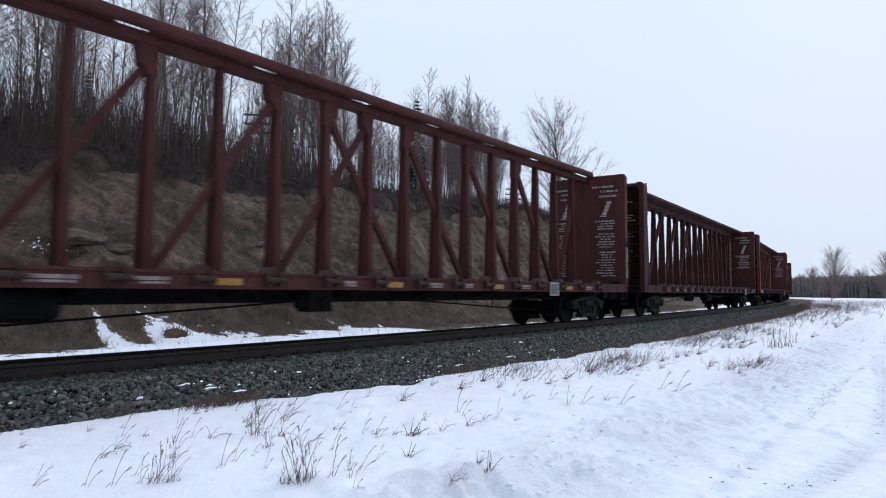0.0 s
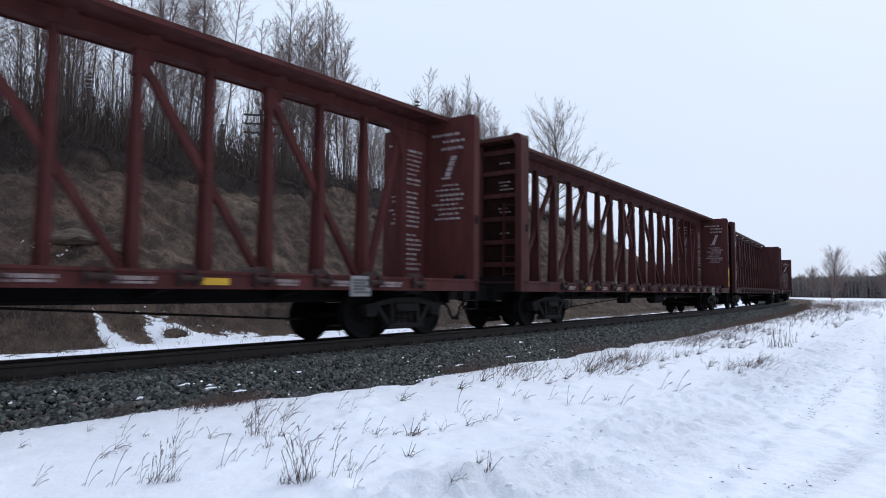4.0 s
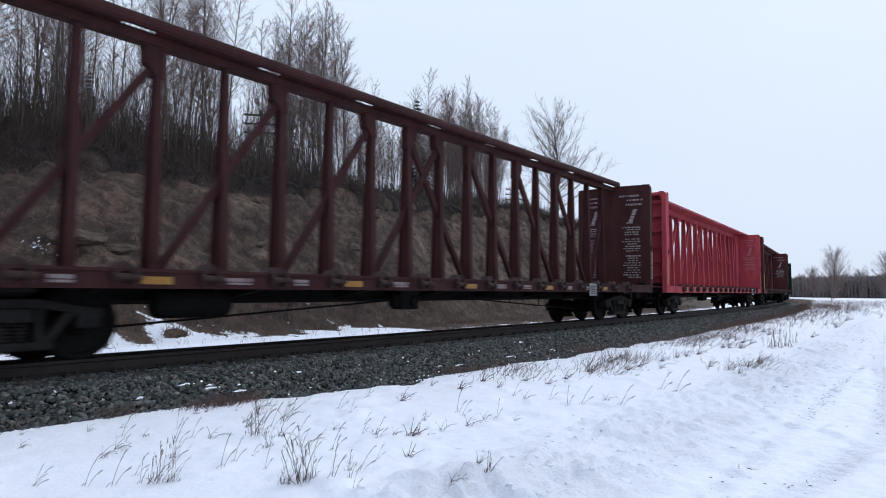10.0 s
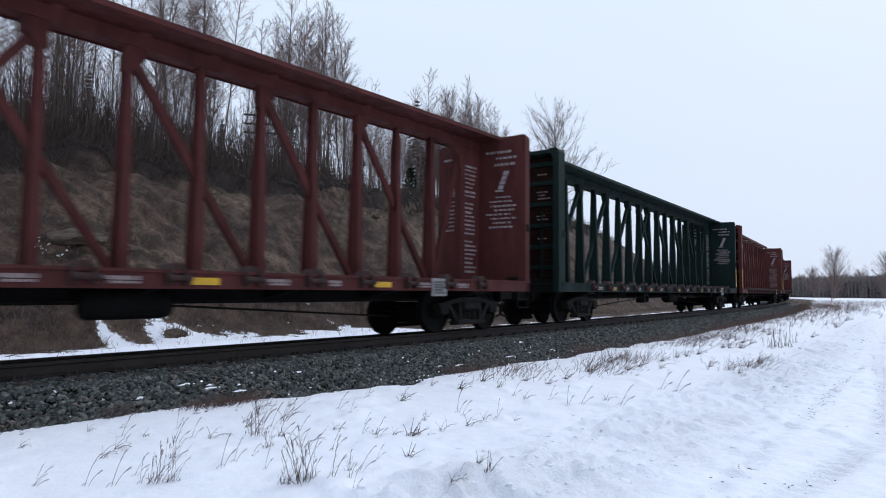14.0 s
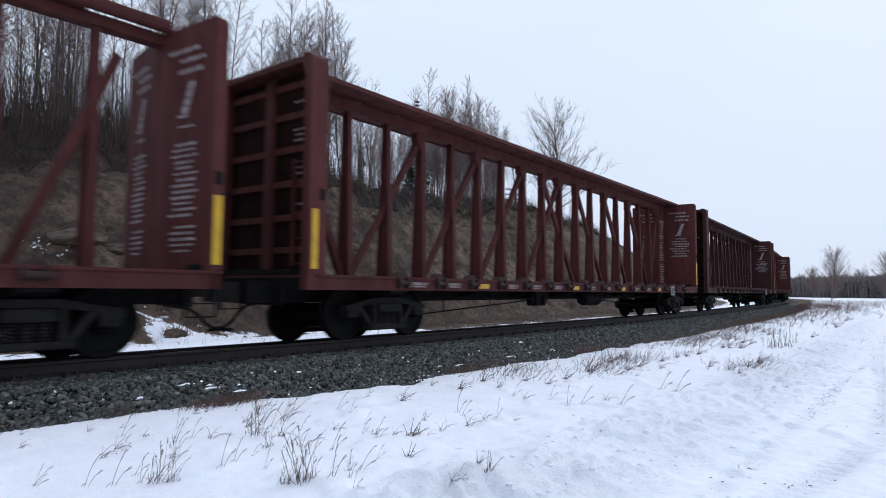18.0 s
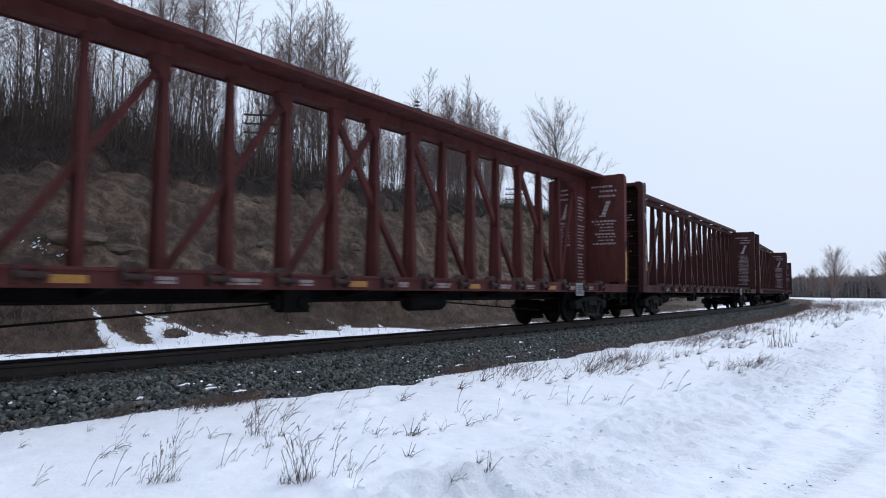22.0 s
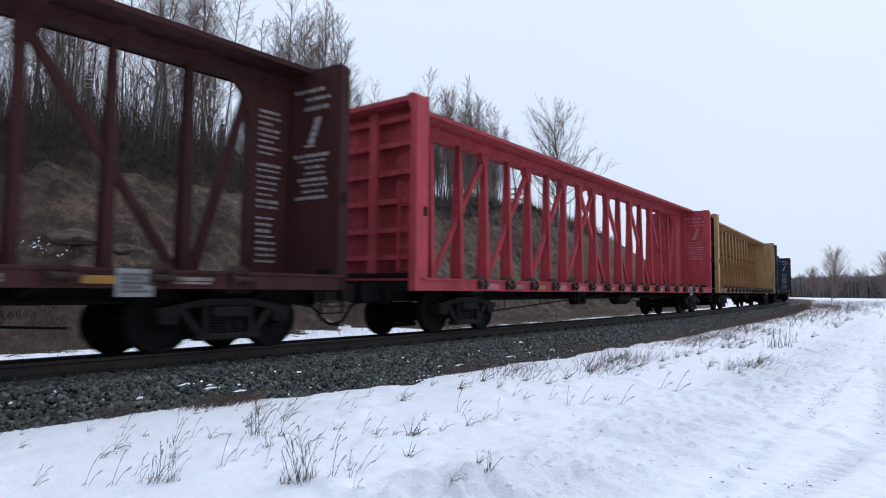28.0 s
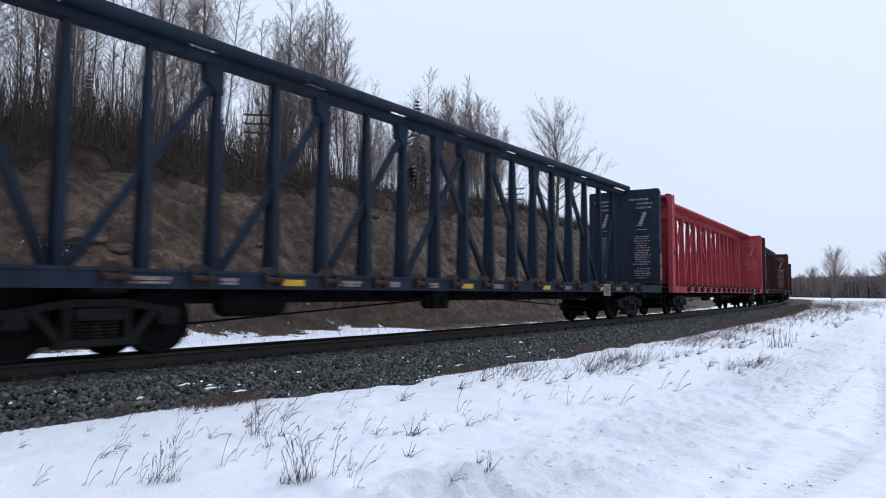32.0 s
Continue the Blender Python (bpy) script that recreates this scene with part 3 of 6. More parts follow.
def build_ballast():
    # the bed under the stones
    outline = [(-2.7, -0.95), (2.7, -0.95), (2.45, -0.58), (1.62, -0.215), (0.70, -0.215), (-1.62, -0.385), (-2.45, -0.68)]
    bed = new("ballast_bed", sweep("ballast_bed", outline, plain("packed_ballast", (0.045, 0.050, 0.047), (0.022, 0.024, 0.023), 9.0, 0.95), S_STEPS))
    tagged(bed, "raised bed of crushed stone under the track", "ballast", kind="structure")
    # loose stones on the near shoulder and between the rails
    rng = np.random.RandomState(21)
    t = (1 + 5 ** 0.5) / 2
    ico = np.array([(-1, t, 0), (1, t, 0), (-1, -t, 0), (1, -t, 0), (0, -1, t), (0, 1, t), (0, -1, -t), (0, 1, -t), (t, 0, -1), (t, 0, 1), (-t, 0, -1), (-t, 0, 1)]) / 1.9
    tri = np.array([(0, 11, 5), (0, 5, 1), (0, 1, 7), (0, 7, 10), (0, 10, 11), (1, 5, 9), (5, 11, 4), (11, 10, 2), (10, 7, 6), (7, 1, 8), (3, 9, 4), (3, 4, 2), (3, 2, 6), (3, 6, 8), (3, 8, 9), (4, 9, 5), (2, 4, 11), (6, 2, 10), (8, 6, 7), (9, 8, 1)])
    groups = []
    for s0, s1, d0, d1, count, size in ((-19, -4, 0.82, 2.62, 26000, 0.029), (-4, 12, 0.82, 2.62, 17000, 0.034), (12, 45, 0.82, 2.6, 11000, 0.050), (-19, 20, -0.7, 0.7, 3500, 0.042), (-19, 20, -2.5, -0.8, 4000, 0.048)):
        groups.append((rng.uniform(s0, s1, count), rng.uniform(d0, d1, count), rng.uniform(0.6, 1.35, count) * size))
    s, d, size = (np.concatenate(c) for c in zip(*groups))
    spread = 0.13 * value_noise(s, d * 0, 1.7, 31)
    e = np.abs(d) - spread
    z = np.where(e < 1.62, -0.215, -0.215 - (e - 1.62) * 0.44)
    z = z + np.where(d < 0.755, (d - 0.755) * math.tan(radians(BANKING)), 0)
    a = HEADING - s / RADIUS
    x, y = CENTRE[0] + (RADIUS + d) * np.cos(a), CENTRE[1] - (RADIUS + d) * np.sin(a)
    n = len(s)
    shape = ico[None] * size[:, None, None] * (rng.uniform(0.7, 1.3, (n, 1, 3)) * np.array([1.15, 1.15, 0.68])) + rng.normal(0, 0.24, (n, 12, 3)) * size[:, None, None]
    lie = rng.normal(0, 0.55, n)
    c, k = np.cos(lie), np.sin(lie)
    tilt = shape.copy()
    tilt[..., 0] = shape[..., 0] * c[:, None] - shape[..., 2] * k[:, None]
    tilt[..., 2] = shape[..., 0] * k[:, None] + shape[..., 2] * c[:, None]
    v = tilt + np.stack([x, y, z + size * 0.2], axis=1)[:, None]
    f = (np.arange(n)[:, None, None] * 12 + tri[None]).reshape(-1, 3)
    # thin crusts of snow caught low on the shoulder
    n = 340
    cs = -18 + 16 * rng.rand(n) ** 1.6
    cd = 2.72 - 1.0 * rng.rand(n) ** 2.3
    verts, faces = [], []
    for i in range(n):
        w, u = rng.uniform(0.018, 0.045) * (rng.uniform(2.5, 7.0) if i % 4 == 0 else 1.0), rng.uniform(0.007, 0.020)
        top = -0.215 - (cd[i] - 1.62) * 0.44 + 0.05
        k = len(verts)
        for j in range(9):
            q = 2 * math.pi * j / 9
            rr = rng.uniform(0.6, 1.2)
            verts.append((*on_track(cs[i] + w * rr * math.cos(q), cd[i] + u * rr * math.sin(q)), top - 0.44 * u * rr * math.sin(q) - 0.01))
        verts.append((*on_track(cs[i], cd[i]), top + 0.012))
        faces += [(k + j, k + (j + 1) % 9, k + 9) for j in range(9)]
    crust = new("snow_crusts", mesh_of("snow_crusts", verts, faces, SNOW, smooth=True))
    tagged(crust, "small crusts of snow among the ballast stones", "snow", kind="stuff")
    ob = new("ballast_stones", mesh_of("ballast_stones", v.reshape(-1, 3).tolist(), f.tolist(), BALLAST))
    tagged(ob, "loose crushed grey-green stones along the track shoulder", "ballast", kind="stuff")


build_ballast()


# ---- the train ----
CAR_LENGTH = 22.97
INNER, PLATE, OUTER = 10.26, 10.38, 10.71
HALF, DECK, SILL, TOP = 1.37, 1.13, 0.885, 4.72
# the bulkhead nearest to the middle stands this much further in, for each style
NEAR_IN = (0.25, 0.29)
POSTS = [-8.56 + 1.1413 * i for i in range(16)]
PIVOT = 8.5
BOGIES = (-8.40, 8.78)
MESHES = {}


def shared(key, build, mat):
    """One mesh for each shape and material."""
    k = (key, mat.name)
    if k not in MESHES:
        bm = bmesh.new()
        build(bm)
        MESHES[k] = from_bm(key, bm, mat)
    return MESHES[k]


def wheel_shape(bm):
    for side in (1, -1):
        w = [(0.755 - 0.085, 0.44), (0.755 - 0.055, 0.485), (0.755 - 0.045, 0.457), (0.755 + 0.06, 0.452), (0.755 + 0.062, 0.395), (0.755 + 0.02, 0.375), (0.755 + 0.0, 0.17), (0.755 + 0.06, 0.14), (0.755 + 0.06, 0.02)]
        add_lathe(bm, [(side * a, r) for a, r in w], "y", 28)
        for i in range(4):
            a = math.pi / 2 * i
            add_box(bm, 0.27 * math.cos(a) - 0.03, 0.27 * math.cos(a) + 0.03, side * 0.765 - 0.012, side * 0.765 + 0.012, 0.27 * math.sin(a) - 0.03, 0.27 * math.sin(a) + 0.03)
    add_lathe(bm, [(-0.76, 0.085), (0.76, 0.085)], "y", 12)
    for side in (1, -1):
        add_lathe(bm, [(side * 0.80, 0.11), (side * 1.06, 0.11), (side * 1.08, 0.09), (side * 1.09, 0.03)], "y", 14)


def side_frame_shape(bm):
    """A cast side frame: boxes over the axles, a truss with two windows and a spring nest."""
    top = [(-1.06, 0.60), (-0.66, 0.67), (-0.34, 0.73), (0.34, 0.73), (0.66, 0.67), (1.06, 0.60), (1.06, 0.50), (0.70, 0.575), (0.34, 0.63), (-0.34, 0.63), (-0.70, 0.575), (-1.06, 0.50)]
    add_prism(bm, top, "y", -0.10, 0.10)
    for m in (1, -1):
        add_prism(bm, [(m * 0.66, 0.60), (m * 0.77, 0.58), (m * 0.42, 0.15), (m * 0.32, 0.15)], "y", -0.07, 0.07)
        add_box(bm, m * 0.89 - 0.13, m * 0.89 + 0.13, -0.11, 0.11, 0.38, 0.62, 0.03)
        add_box(bm, m * 0.36 - 0.035, m * 0.36 + 0.035, -0.10, 0.10, 0.20, 0.64)
    add_box(bm, -0.50, 0.50, -0.13, 0.13, 0.14, 0.24, 0.025)
    add_box(bm, -0.28, 0.28, -0.17, 0.17, 0.46, 0.62, 0.03)


def spring_shape(bm):
    for u in (-0.18, 0.0, 0.18):
        for k in range(5):
            add_lathe(bm, [(0.245 + 0.044 * k, 0.075), (0.267 + 0.044 * k, 0.085), (0.280 + 0.044 * k, 0.075)], "z", 10, (u, 0, 0))


def bolster_shape(bm):
    add_prism(bm, [(-1.05, 0.48), (-0.4, 0.40), (0.4, 0.40), (1.05, 0.48), (1.05, 0.64), (0.4, 0.68), (-0.4, 0.68), (-1.05, 0.64)], "x", -0.20, 0.20)
    add_lathe(bm, [(0.66, 0.20), (0.80, 0.20)], "z", 16)
    for m in (1, -1):
        add_box(bm, m * 0.42 - 0.05, m * 0.42 + 0.05, -0.85, 0.85, 0.28, 0.40)


def deck_shape(bm, e0, e):
    add_box(bm, -OUTER - e0, OUTER + e, -HALF + 0.05, HALF - 0.05, DECK - 0.05, DECK - 0.006)
    for x in POSTS:
        add_box(bm, x - 0.05, x + 0.05, -HALF + 0.06, HALF - 0.06, DECK - 0.2, DECK - 0.05)


def sill_shape(bm, e0, e1):
    """A side sill: a channel with its flanges turned in, and small stiffeners."""
    add_prism(bm, [(-HALF, SILL), (-HALF + 0.10, SILL), (-HALF + 0.10, SILL + 0.02), (-HALF + 0.018, SILL + 0.02), (-HALF + 0.018, DECK - 0.02), (-HALF + 0.12, DECK - 0.02), (-HALF + 0.12, DECK), (-HALF, DECK)], "x", -OUTER - e0, OUTER + e1)
    add_box(bm, -OUTER - e0, OUTER + e1, -HALF - 0.025, -HALF, DECK - 0.035, DECK + 0.006)
    for x in POSTS:
        add_box(bm, x + 0.40, x + 0.43, -HALF - 0.018, -HALF, SILL, DECK - 0.035)


def centre_sill_shape(bm):
    add_box(bm, -11.0, 11.0, -0.33, 0.33, 0.66, 1.03)
    for x in BOGIES:
        add_prism(bm, [(-1.3, 0.84), (-0.4, 0.70), (0.4, 0.70), (1.3, 0.84), (1.3, 1.03), (-1.3, 1.03)], "x", x - 0.22, x + 0.22)
    for x in POSTS[1::2]:
        add_prism(bm, [(-1.3, 0.90), (-0.33, 0.74), (0.33, 0.74), (1.3, 0.90), (1.3, 1.03), (-1.3, 1.03)], "x", x - 0.06, x + 0.06)


def post_shape(bm):
    """A tapered post of H section: wide flanges to both sides, a web between."""
    def ring(z, half, f):
        o = [(-f, -half), (f, -half), (f, -half + 0.03), (0.016, -half + 0.03), (0.016, half - 0.03), (f, half - 0.03), (f, half), (-f, half), (-f, half - 0.03), (-0.016, half - 0.03), (-0.016, -half + 0.03), (-f, -half + 0.03)]
        return [bm.verts.new((x, y, z)) for x, y in o]
    lo, hi = ring(DECK, 0.17, 0.066), ring(4.56, 0.072, 0.055)
    bm.faces.new(lo[::-1]), bm.faces.new(hi)
    for i in range(12):
        j = (i + 1) % 12
        bm.faces.new((lo[i], lo[j], hi[j], hi[i]))


def gusset_shape(bm):
    add_prism(bm, [(-0.08, 4.54), (0.08, 4.54), (0.08, 4.05), (-0.04, 4.05), (-0.22, 4.25), (-0.25, 4.54)], "y", -0.095, 0.095)


def diagonal_shape(bm, run):
    """A sloping brace that falls by 2.9 m over the run, towards -x."""
    add_prism(bm, [(-0.04, 4.18), (-0.16, 4.24), (-run + 0.03, 1.12), (-run + 0.17, 1.12)], "y", -0.05, 0.05)


def chord_shape(bm, slotted):
    begin, end = -PLATE + NEAR_IN[slotted == 1] + 0.002, PLATE + (0.25 if slotted else 0.0) - 0.002
    if slotted != 2:
        add_box(bm, begin, end, -0.115, 0.115, 4.43 if not slotted else 4.53, 4.64 if not slotted else 4.66)
    if slotted != 1:
        flange = [(-0.76, 4.61), (-0.745, 4.60), (-0.73, 4.635), (0.73, 4.635), (0.745, 4.60), (0.76, 4.61), (0.76, 4.69), (0.66, 4.70), (-0.66, 4.70), (-0.76, 4.69)]
        if slotted == 2:
            add_prism(bm, flange, "x", begin - 0.01, PLATE + 0.01)
            return
        for m in (1, -1):
            lip = [(m * u, v) for u, v in ((0.76, 4.61), (0.745, 4.60), (0.73, 4.635), (0.24, 4.635), (0.24, 4.70), (0.66, 4.70), (0.76, 4.69))]
            add_prism(bm, lip, "x", begin - 0.01, PLATE + 0.01)
            a, b = sorted((m * 0.116, m * 0.24))
            cuts = [begin - 0.01] + [x + k for x in POSTS for k in (0.10, 0.27)] + [PLATE + 0.01]
            for u, v in zip(cuts[::2], cuts[1::2]):
                add_box(bm, u, v, a, b, 4.636, 4.70)
        add_box(bm, begin - 0.01, PLATE + 0.01, -0.114, 0.114, 4.641, 4.70)
        return
    # an open channel lies on the web: round lips, and oblong slots in its floor
    add_box(bm, begin, end, -0.12, 0.12, 4.659, 4.684)
    for m in (1, -1):
        lip = [(m * u, v) for u, v in ((0.27, 4.66), (0.32, 4.672), (0.345, 4.71), (0.35, 4.78), (0.335, 4.83), (0.30, 4.852), (0.27, 4.852))]
        add_prism(bm, lip, "x", begin, end)
        a, b = sorted((m * 0.121, m * 0.269))
        cuts = [begin] + [x + k for x in POSTS[::2] for k in (-0.62, -0.16)] + [INNER - 0.75, end - 0.05, end]
        for u, v in zip(cuts[::2], cuts[1::2]):
            add_box(bm, u, v, a, b, 4.661, 4.682)


def bulkhead_plate_shape(bm):
    """The plate, flat in the middle and bent a little outwards to its columns."""
    face = [(PLATE + 0.14, -1.36), (PLATE, -0.25), (PLATE, 0.25), (PLATE + 0.14, 1.36)]
    add_prism(bm, face + [(x + 0.03, y) for x, y in face[::-1]], "z", SILL + 0.1, TOP - 0.015)


def bulkhead_column_shape(bm, deep=0.0):
    r = 0.14
    out = [(HALF, SILL), (HALF, TOP - r)] + [(HALF - r + r * math.cos(a), TOP - r + r * math.sin(a)) for a in (0.4, 0.8, 1.2, 1.57)] + [(HALF - 0.26, TOP), (HALF - 0.26, TOP - 0.10), (HALF - 0.17, TOP - 0.30), (HALF - 0.17, SILL)]
    add_prism(bm, [(-u, v) for u, v in out], "x", PLATE + 0.145, OUTER + deep)


def bulkhead_top_shape(bm, deep=0.0):
    add_prism(bm, [(PLATE + 0.12, TOP - 0.16), (OUTER + deep, TOP - 0.13), (OUTER + deep, TOP - 0.03), (PLATE + 0.12, TOP - 0.02)], "y", -HALF + 0.26, HALF - 0.26)


def bulkhead_rib_shape(bm):
    add_prism(bm, [(PLATE + 0.031, -0.25), (PLATE + 0.031, 0.25), (PLATE + 0.152, 1.195), (PLATE + 0.25, 1.195), (PLATE + 0.25, -1.195), (PLATE + 0.152, -1.195)], "z", -0.055, 0.055)


def bulkhead_mast_shape(bm):
    add_box(bm, PLATE + 0.20, OUTER - 0.02, -0.10, 0.10, SILL + 0.12, TOP - 0.16, 0.012)


def end_sill_shape(bm):
    add_box(bm, INNER + 0.2, OUTER - 0.004, -HALF + 0.18, HALF - 0.18, SILL - 0.02, DECK + 0.10, 0.02)
    add_box(bm, OUTER - 0.02, OUTER + 0.04, -0.55, 0.55, 0.62, 0.98, 0.02)


def coupler_shape(bm):
    add_box(bm, OUTER - 0.1, OUTER + 0.58, -0.10, 0.10, 0.76, 0.92, 0.02)
    add_prism(bm, [(OUTER + 0.54, -0.17), (OUTER + 0.72, -0.20), (OUTER + 0.86, -0.08), (OUTER + 0.80, 0.06), (OUTER + 0.86, 0.16), (OUTER + 0.60, 0.20)], "z", 0.68, 1.0)


def ladder_shape(bm):
    for i in range(5):
        z = 1.30 + 0.42 * i
        add_box(bm, OUTER + 0.03, OUTER + 0.05, -HALF + 0.16, -HALF + 0.58, z, z + 0.022)
    for y in (-HALF + 0.15, -HALF + 0.57):
        add_box(bm, OUTER - 0.02, OUTER + 0.055, y, y + 0.025, 1.26, 3.05)


def step_shape(bm):
    for x in (OUTER - 0.50, OUTER - 0.06):
        add_box(bm, x, x + 0.02, -HALF + 0.01, -HALF + 0.06, 0.50, SILL)
    for z in (0.50, 0.68):
        add_box(bm, OUTER - 0.50, OUTER - 0.04, -HALF + 0.005, -HALF + 0.065, z, z + 0.02)


def winch_shape(bm):
    add_box(bm, -0.14, -0.09, -HALF - 0.085, -HALF + 0.02, SILL + 0.04, DECK + 0.01, 0.01)
    add_box(bm, 0.09, 0.14, -HALF - 0.085, -HALF + 0.02, SILL + 0.04, DECK + 0.01, 0.01)
    add_lathe(bm, [(-0.15, 0.04), (-0.14, 0.068), (-0.10, 0.068), (-0.09, 0.045), (0.09, 0.045), (0.10, 0.068), (0.14, 0.068), (0.15, 0.04), (0.21, 0.03)], "x", 12, (0, -HALF - 0.05, SILL + 0.14))
    add_prism(bm, [(-0.15, DECK + 0.008), (0.15, DECK + 0.008), (0.05, DECK + 0.09), (-0.05, DECK + 0.09)], "y", -HALF - 0.02, -HALF + 0.16)


def reservoir_shape(bm):
    add_lathe(bm, [(-0.62, 0.05), (-0.58, 0.17), (-0.50, 0.20), (0.50, 0.20), (0.58, 0.17), (0.62, 0.05)], "x", 16, (0, -0.55, 0.66))
    for x in (-0.35, 0.35):
        add_box(bm, x - 0.03, x + 0.03, -0.62, -0.48, 0.66, 0.98)


def brake_valve_shape(bm):
    add_box(bm, -0.28, 0.28, -0.72, -0.42, 0.50, 0.92, 0.03)
    add_box(bm, -0.40, -0.28, -0.66, -0.48, 0.56, 0.80, 0.02)
    add_lathe(bm, [(-0.78, 0.10), (-0.72, 0.12), (-0.66, 0.10)], "y", 14, (0.1, 0, 0.66))


def rod_mesh(key, segs):
    if key not in MESHES:
        MESHES[key] = tubes(key, segs, UNDER, 5)
    return MESHES[key]


def placard_shape(bm):
    add_box(bm, -0.23, 0.23, -HALF - 0.055, -HALF - 0.03, 0.78, 1.13, 0.006)


def placard_mark_shape(bm):
    for row in range(5):
        add_box(bm, -0.185, 0.10 if row % 2 else 0.185, -HALF - 0.060, -HALF - 0.056, 0.83 + 0.051 * row, 0.871 + 0.051 * row)


def sill_panel_shape(bm, width, height):
    if height > 0.09:
        add_box(bm, -width / 2, width / 2, -HALF - 0.024, -HALF - 0.019, SILL + 0.055, SILL + 0.055 + height)
        return
    rng = random.Random(int(width * 100))
    for z, tall in ((0.062, 0.034), (0.108, 0.05)):
        x = -width / 2 + rng.uniform(0, 0.1)
        while x < width / 2 - 0.03:
            w = rng.uniform(0.03, 0.09)
            add_box(bm, x, min(x + w, width / 2), -HALF - 0.024, -HALF - 0.019, SILL + z, SILL + z + tall)
            x += w + rng.uniform(0.008, 0.016)


def sill_block_shape(bm):
    rng = random.Random(17)
    x = -0.36
    while x < 0.34:
        w = rng.uniform(0.05, 0.10)
        add_box(bm, x, x + w, -HALF - 0.024, -HALF - 0.019, SILL + rng.uniform(0.03, 0.05), SILL + rng.uniform(0.165, 0.18))
        x += w + rng.uniform(0.006, 0.018)


def stencil_shape(bm, rows, seed, width, pitch, top, share):
    """Rows of unreadable lettering as short bars on a plate in the y-z plane."""
    rng = random.Random(seed)
    for i in range(rows):
        if rng.random() < share:
            continue
        y, end = -width / 2 + rng.uniform(0, 0.04 if width < 0.5 else 0.20) * width, width / 2 - rng.uniform(0, 0.34) * width
        tall = pitch * rng.uniform(0.32, 0.55)
        while y < end:
            w = min(rng.uniform(0.03, 0.12), end - y)
            if w > 0.02:
                add_box(bm, -0.003, 0.003, y, y + w, top - i * pitch - tall, top - i * pitch)
            y += w + rng.uniform(0.014, 0.05)


def emblem_shape(bm):
    """A plain slanted mark on a foot."""
    for i in range(4):
        z, lean = 0.06 + 0.115 * i, 0.045 * i
        add_prism(bm, [(0.09 - lean, z), (-0.05 - lean, z), (-0.085 - lean, z + 0.10), (0.055 - lean, z + 0.10)], "x", -0.003, 0.003)
    add_box(bm, -0.003, 0.003, -0.06, 0.16, 0.0, 0.045)


def end_web_shape(bm):
    """The solid plate of the centre beam beside the far end."""
    add_prism(bm, [(9.62, DECK), (PLATE - 0.002, DECK), (PLATE - 0.002, 4.425), (9.26, 4.425), (9.34, 4.40), (9.42, 4.34), (9.50, 4.24), (9.54, 4.12), (9.54, 3.92), (9.62, 3.84)], "y", -0.10, 0.10)


def web_panel_shape(bm, width, oval):
    """A bay of solid web, with a tall oval opening where asked."""
    z0, z1, t = DECK, 4.64, 0.022
    h = width / 2
    if not oval:
        add_box(bm, -h, h, -t, t, z0, z1)
        return
    n, cz, ra, rb = 36, 2.86, 0.33, 0.87
    rings = {}
    for side in (-t, t):
        inner, outer = [], []
        for i in range(n):
            a = 2 * math.pi * i / n + math.pi / n
            c, s = math.cos(a), math.sin(a)
            k = min(h / abs(c), (z1 - cz if s > 0 else cz - z0) / abs(s))
            inner.append(bm.verts.new((ra * c, side, cz + rb * s)))
            outer.append(bm.verts.new((k * c, side, cz + k * s)))
        for i in range(n):
            j = (i + 1) % n
            bm.faces.new((inner[i], inner[j], outer[j], outer[i]))
        corners = [bm.verts.new((x, side, z)) for x, z in ((h, z1), (-h, z1), (-h, z0), (h, z0))]
        for c in corners:
            near = sorted(range(n), key=lambda i: (outer[i].co - c.co).length)
            i, j = near[0], near[1]
            bm.faces.new((outer[i], outer[j], c))
        rings[side] = inner
    for i in range(n):
        j = (i + 1) % n
        bm.faces.new((rings[-t][i], rings[-t][j], rings[t][j], rings[t][i]))


def web_rib_shape(bm):
    for m in (1, -1):
        add_taper(bm, (-0.075, 0.075, *sorted((m * 0.021, m * 0.10)), DECK), (-0.055, 0.055, *sorted((m * 0.021, m * 0.07)), 4.60))
        add_taper(bm, (-0.035, 0.035, *sorted((m * 0.10, m * 0.26)), DECK), (-0.03, 0.03, *sorted((m * 0.07, m * 0.10)), 4.60))


def seam_shape(bm, width):
    add_box(bm, -width / 2, width / 2, -0.05, 0.05, -0.022, 0.022)


TURN = pose(0, 0, 0, 0, 0, 180)
KIND_WORDS = {"brown": "weathered brown", "dark_brown": "grimy dark brown", "oxide": "faded oxide-red", "red": "bright red", "green": "dark green", "blue": "navy blue", "yellow": "rust-streaked yellow"}


def bogie(car, x, wheels):
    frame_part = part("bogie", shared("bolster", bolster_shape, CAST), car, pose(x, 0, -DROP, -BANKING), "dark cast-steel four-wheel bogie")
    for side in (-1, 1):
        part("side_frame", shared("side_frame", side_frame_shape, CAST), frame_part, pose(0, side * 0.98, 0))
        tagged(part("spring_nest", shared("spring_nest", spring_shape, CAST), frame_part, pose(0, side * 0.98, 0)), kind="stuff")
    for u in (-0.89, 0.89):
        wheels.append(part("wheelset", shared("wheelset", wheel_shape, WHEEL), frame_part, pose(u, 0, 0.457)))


def stencil(me, parent, m):
    """Small lettering, joined as one part."""
    return tagged(part("stencil", me, parent, m), kind="stuff")


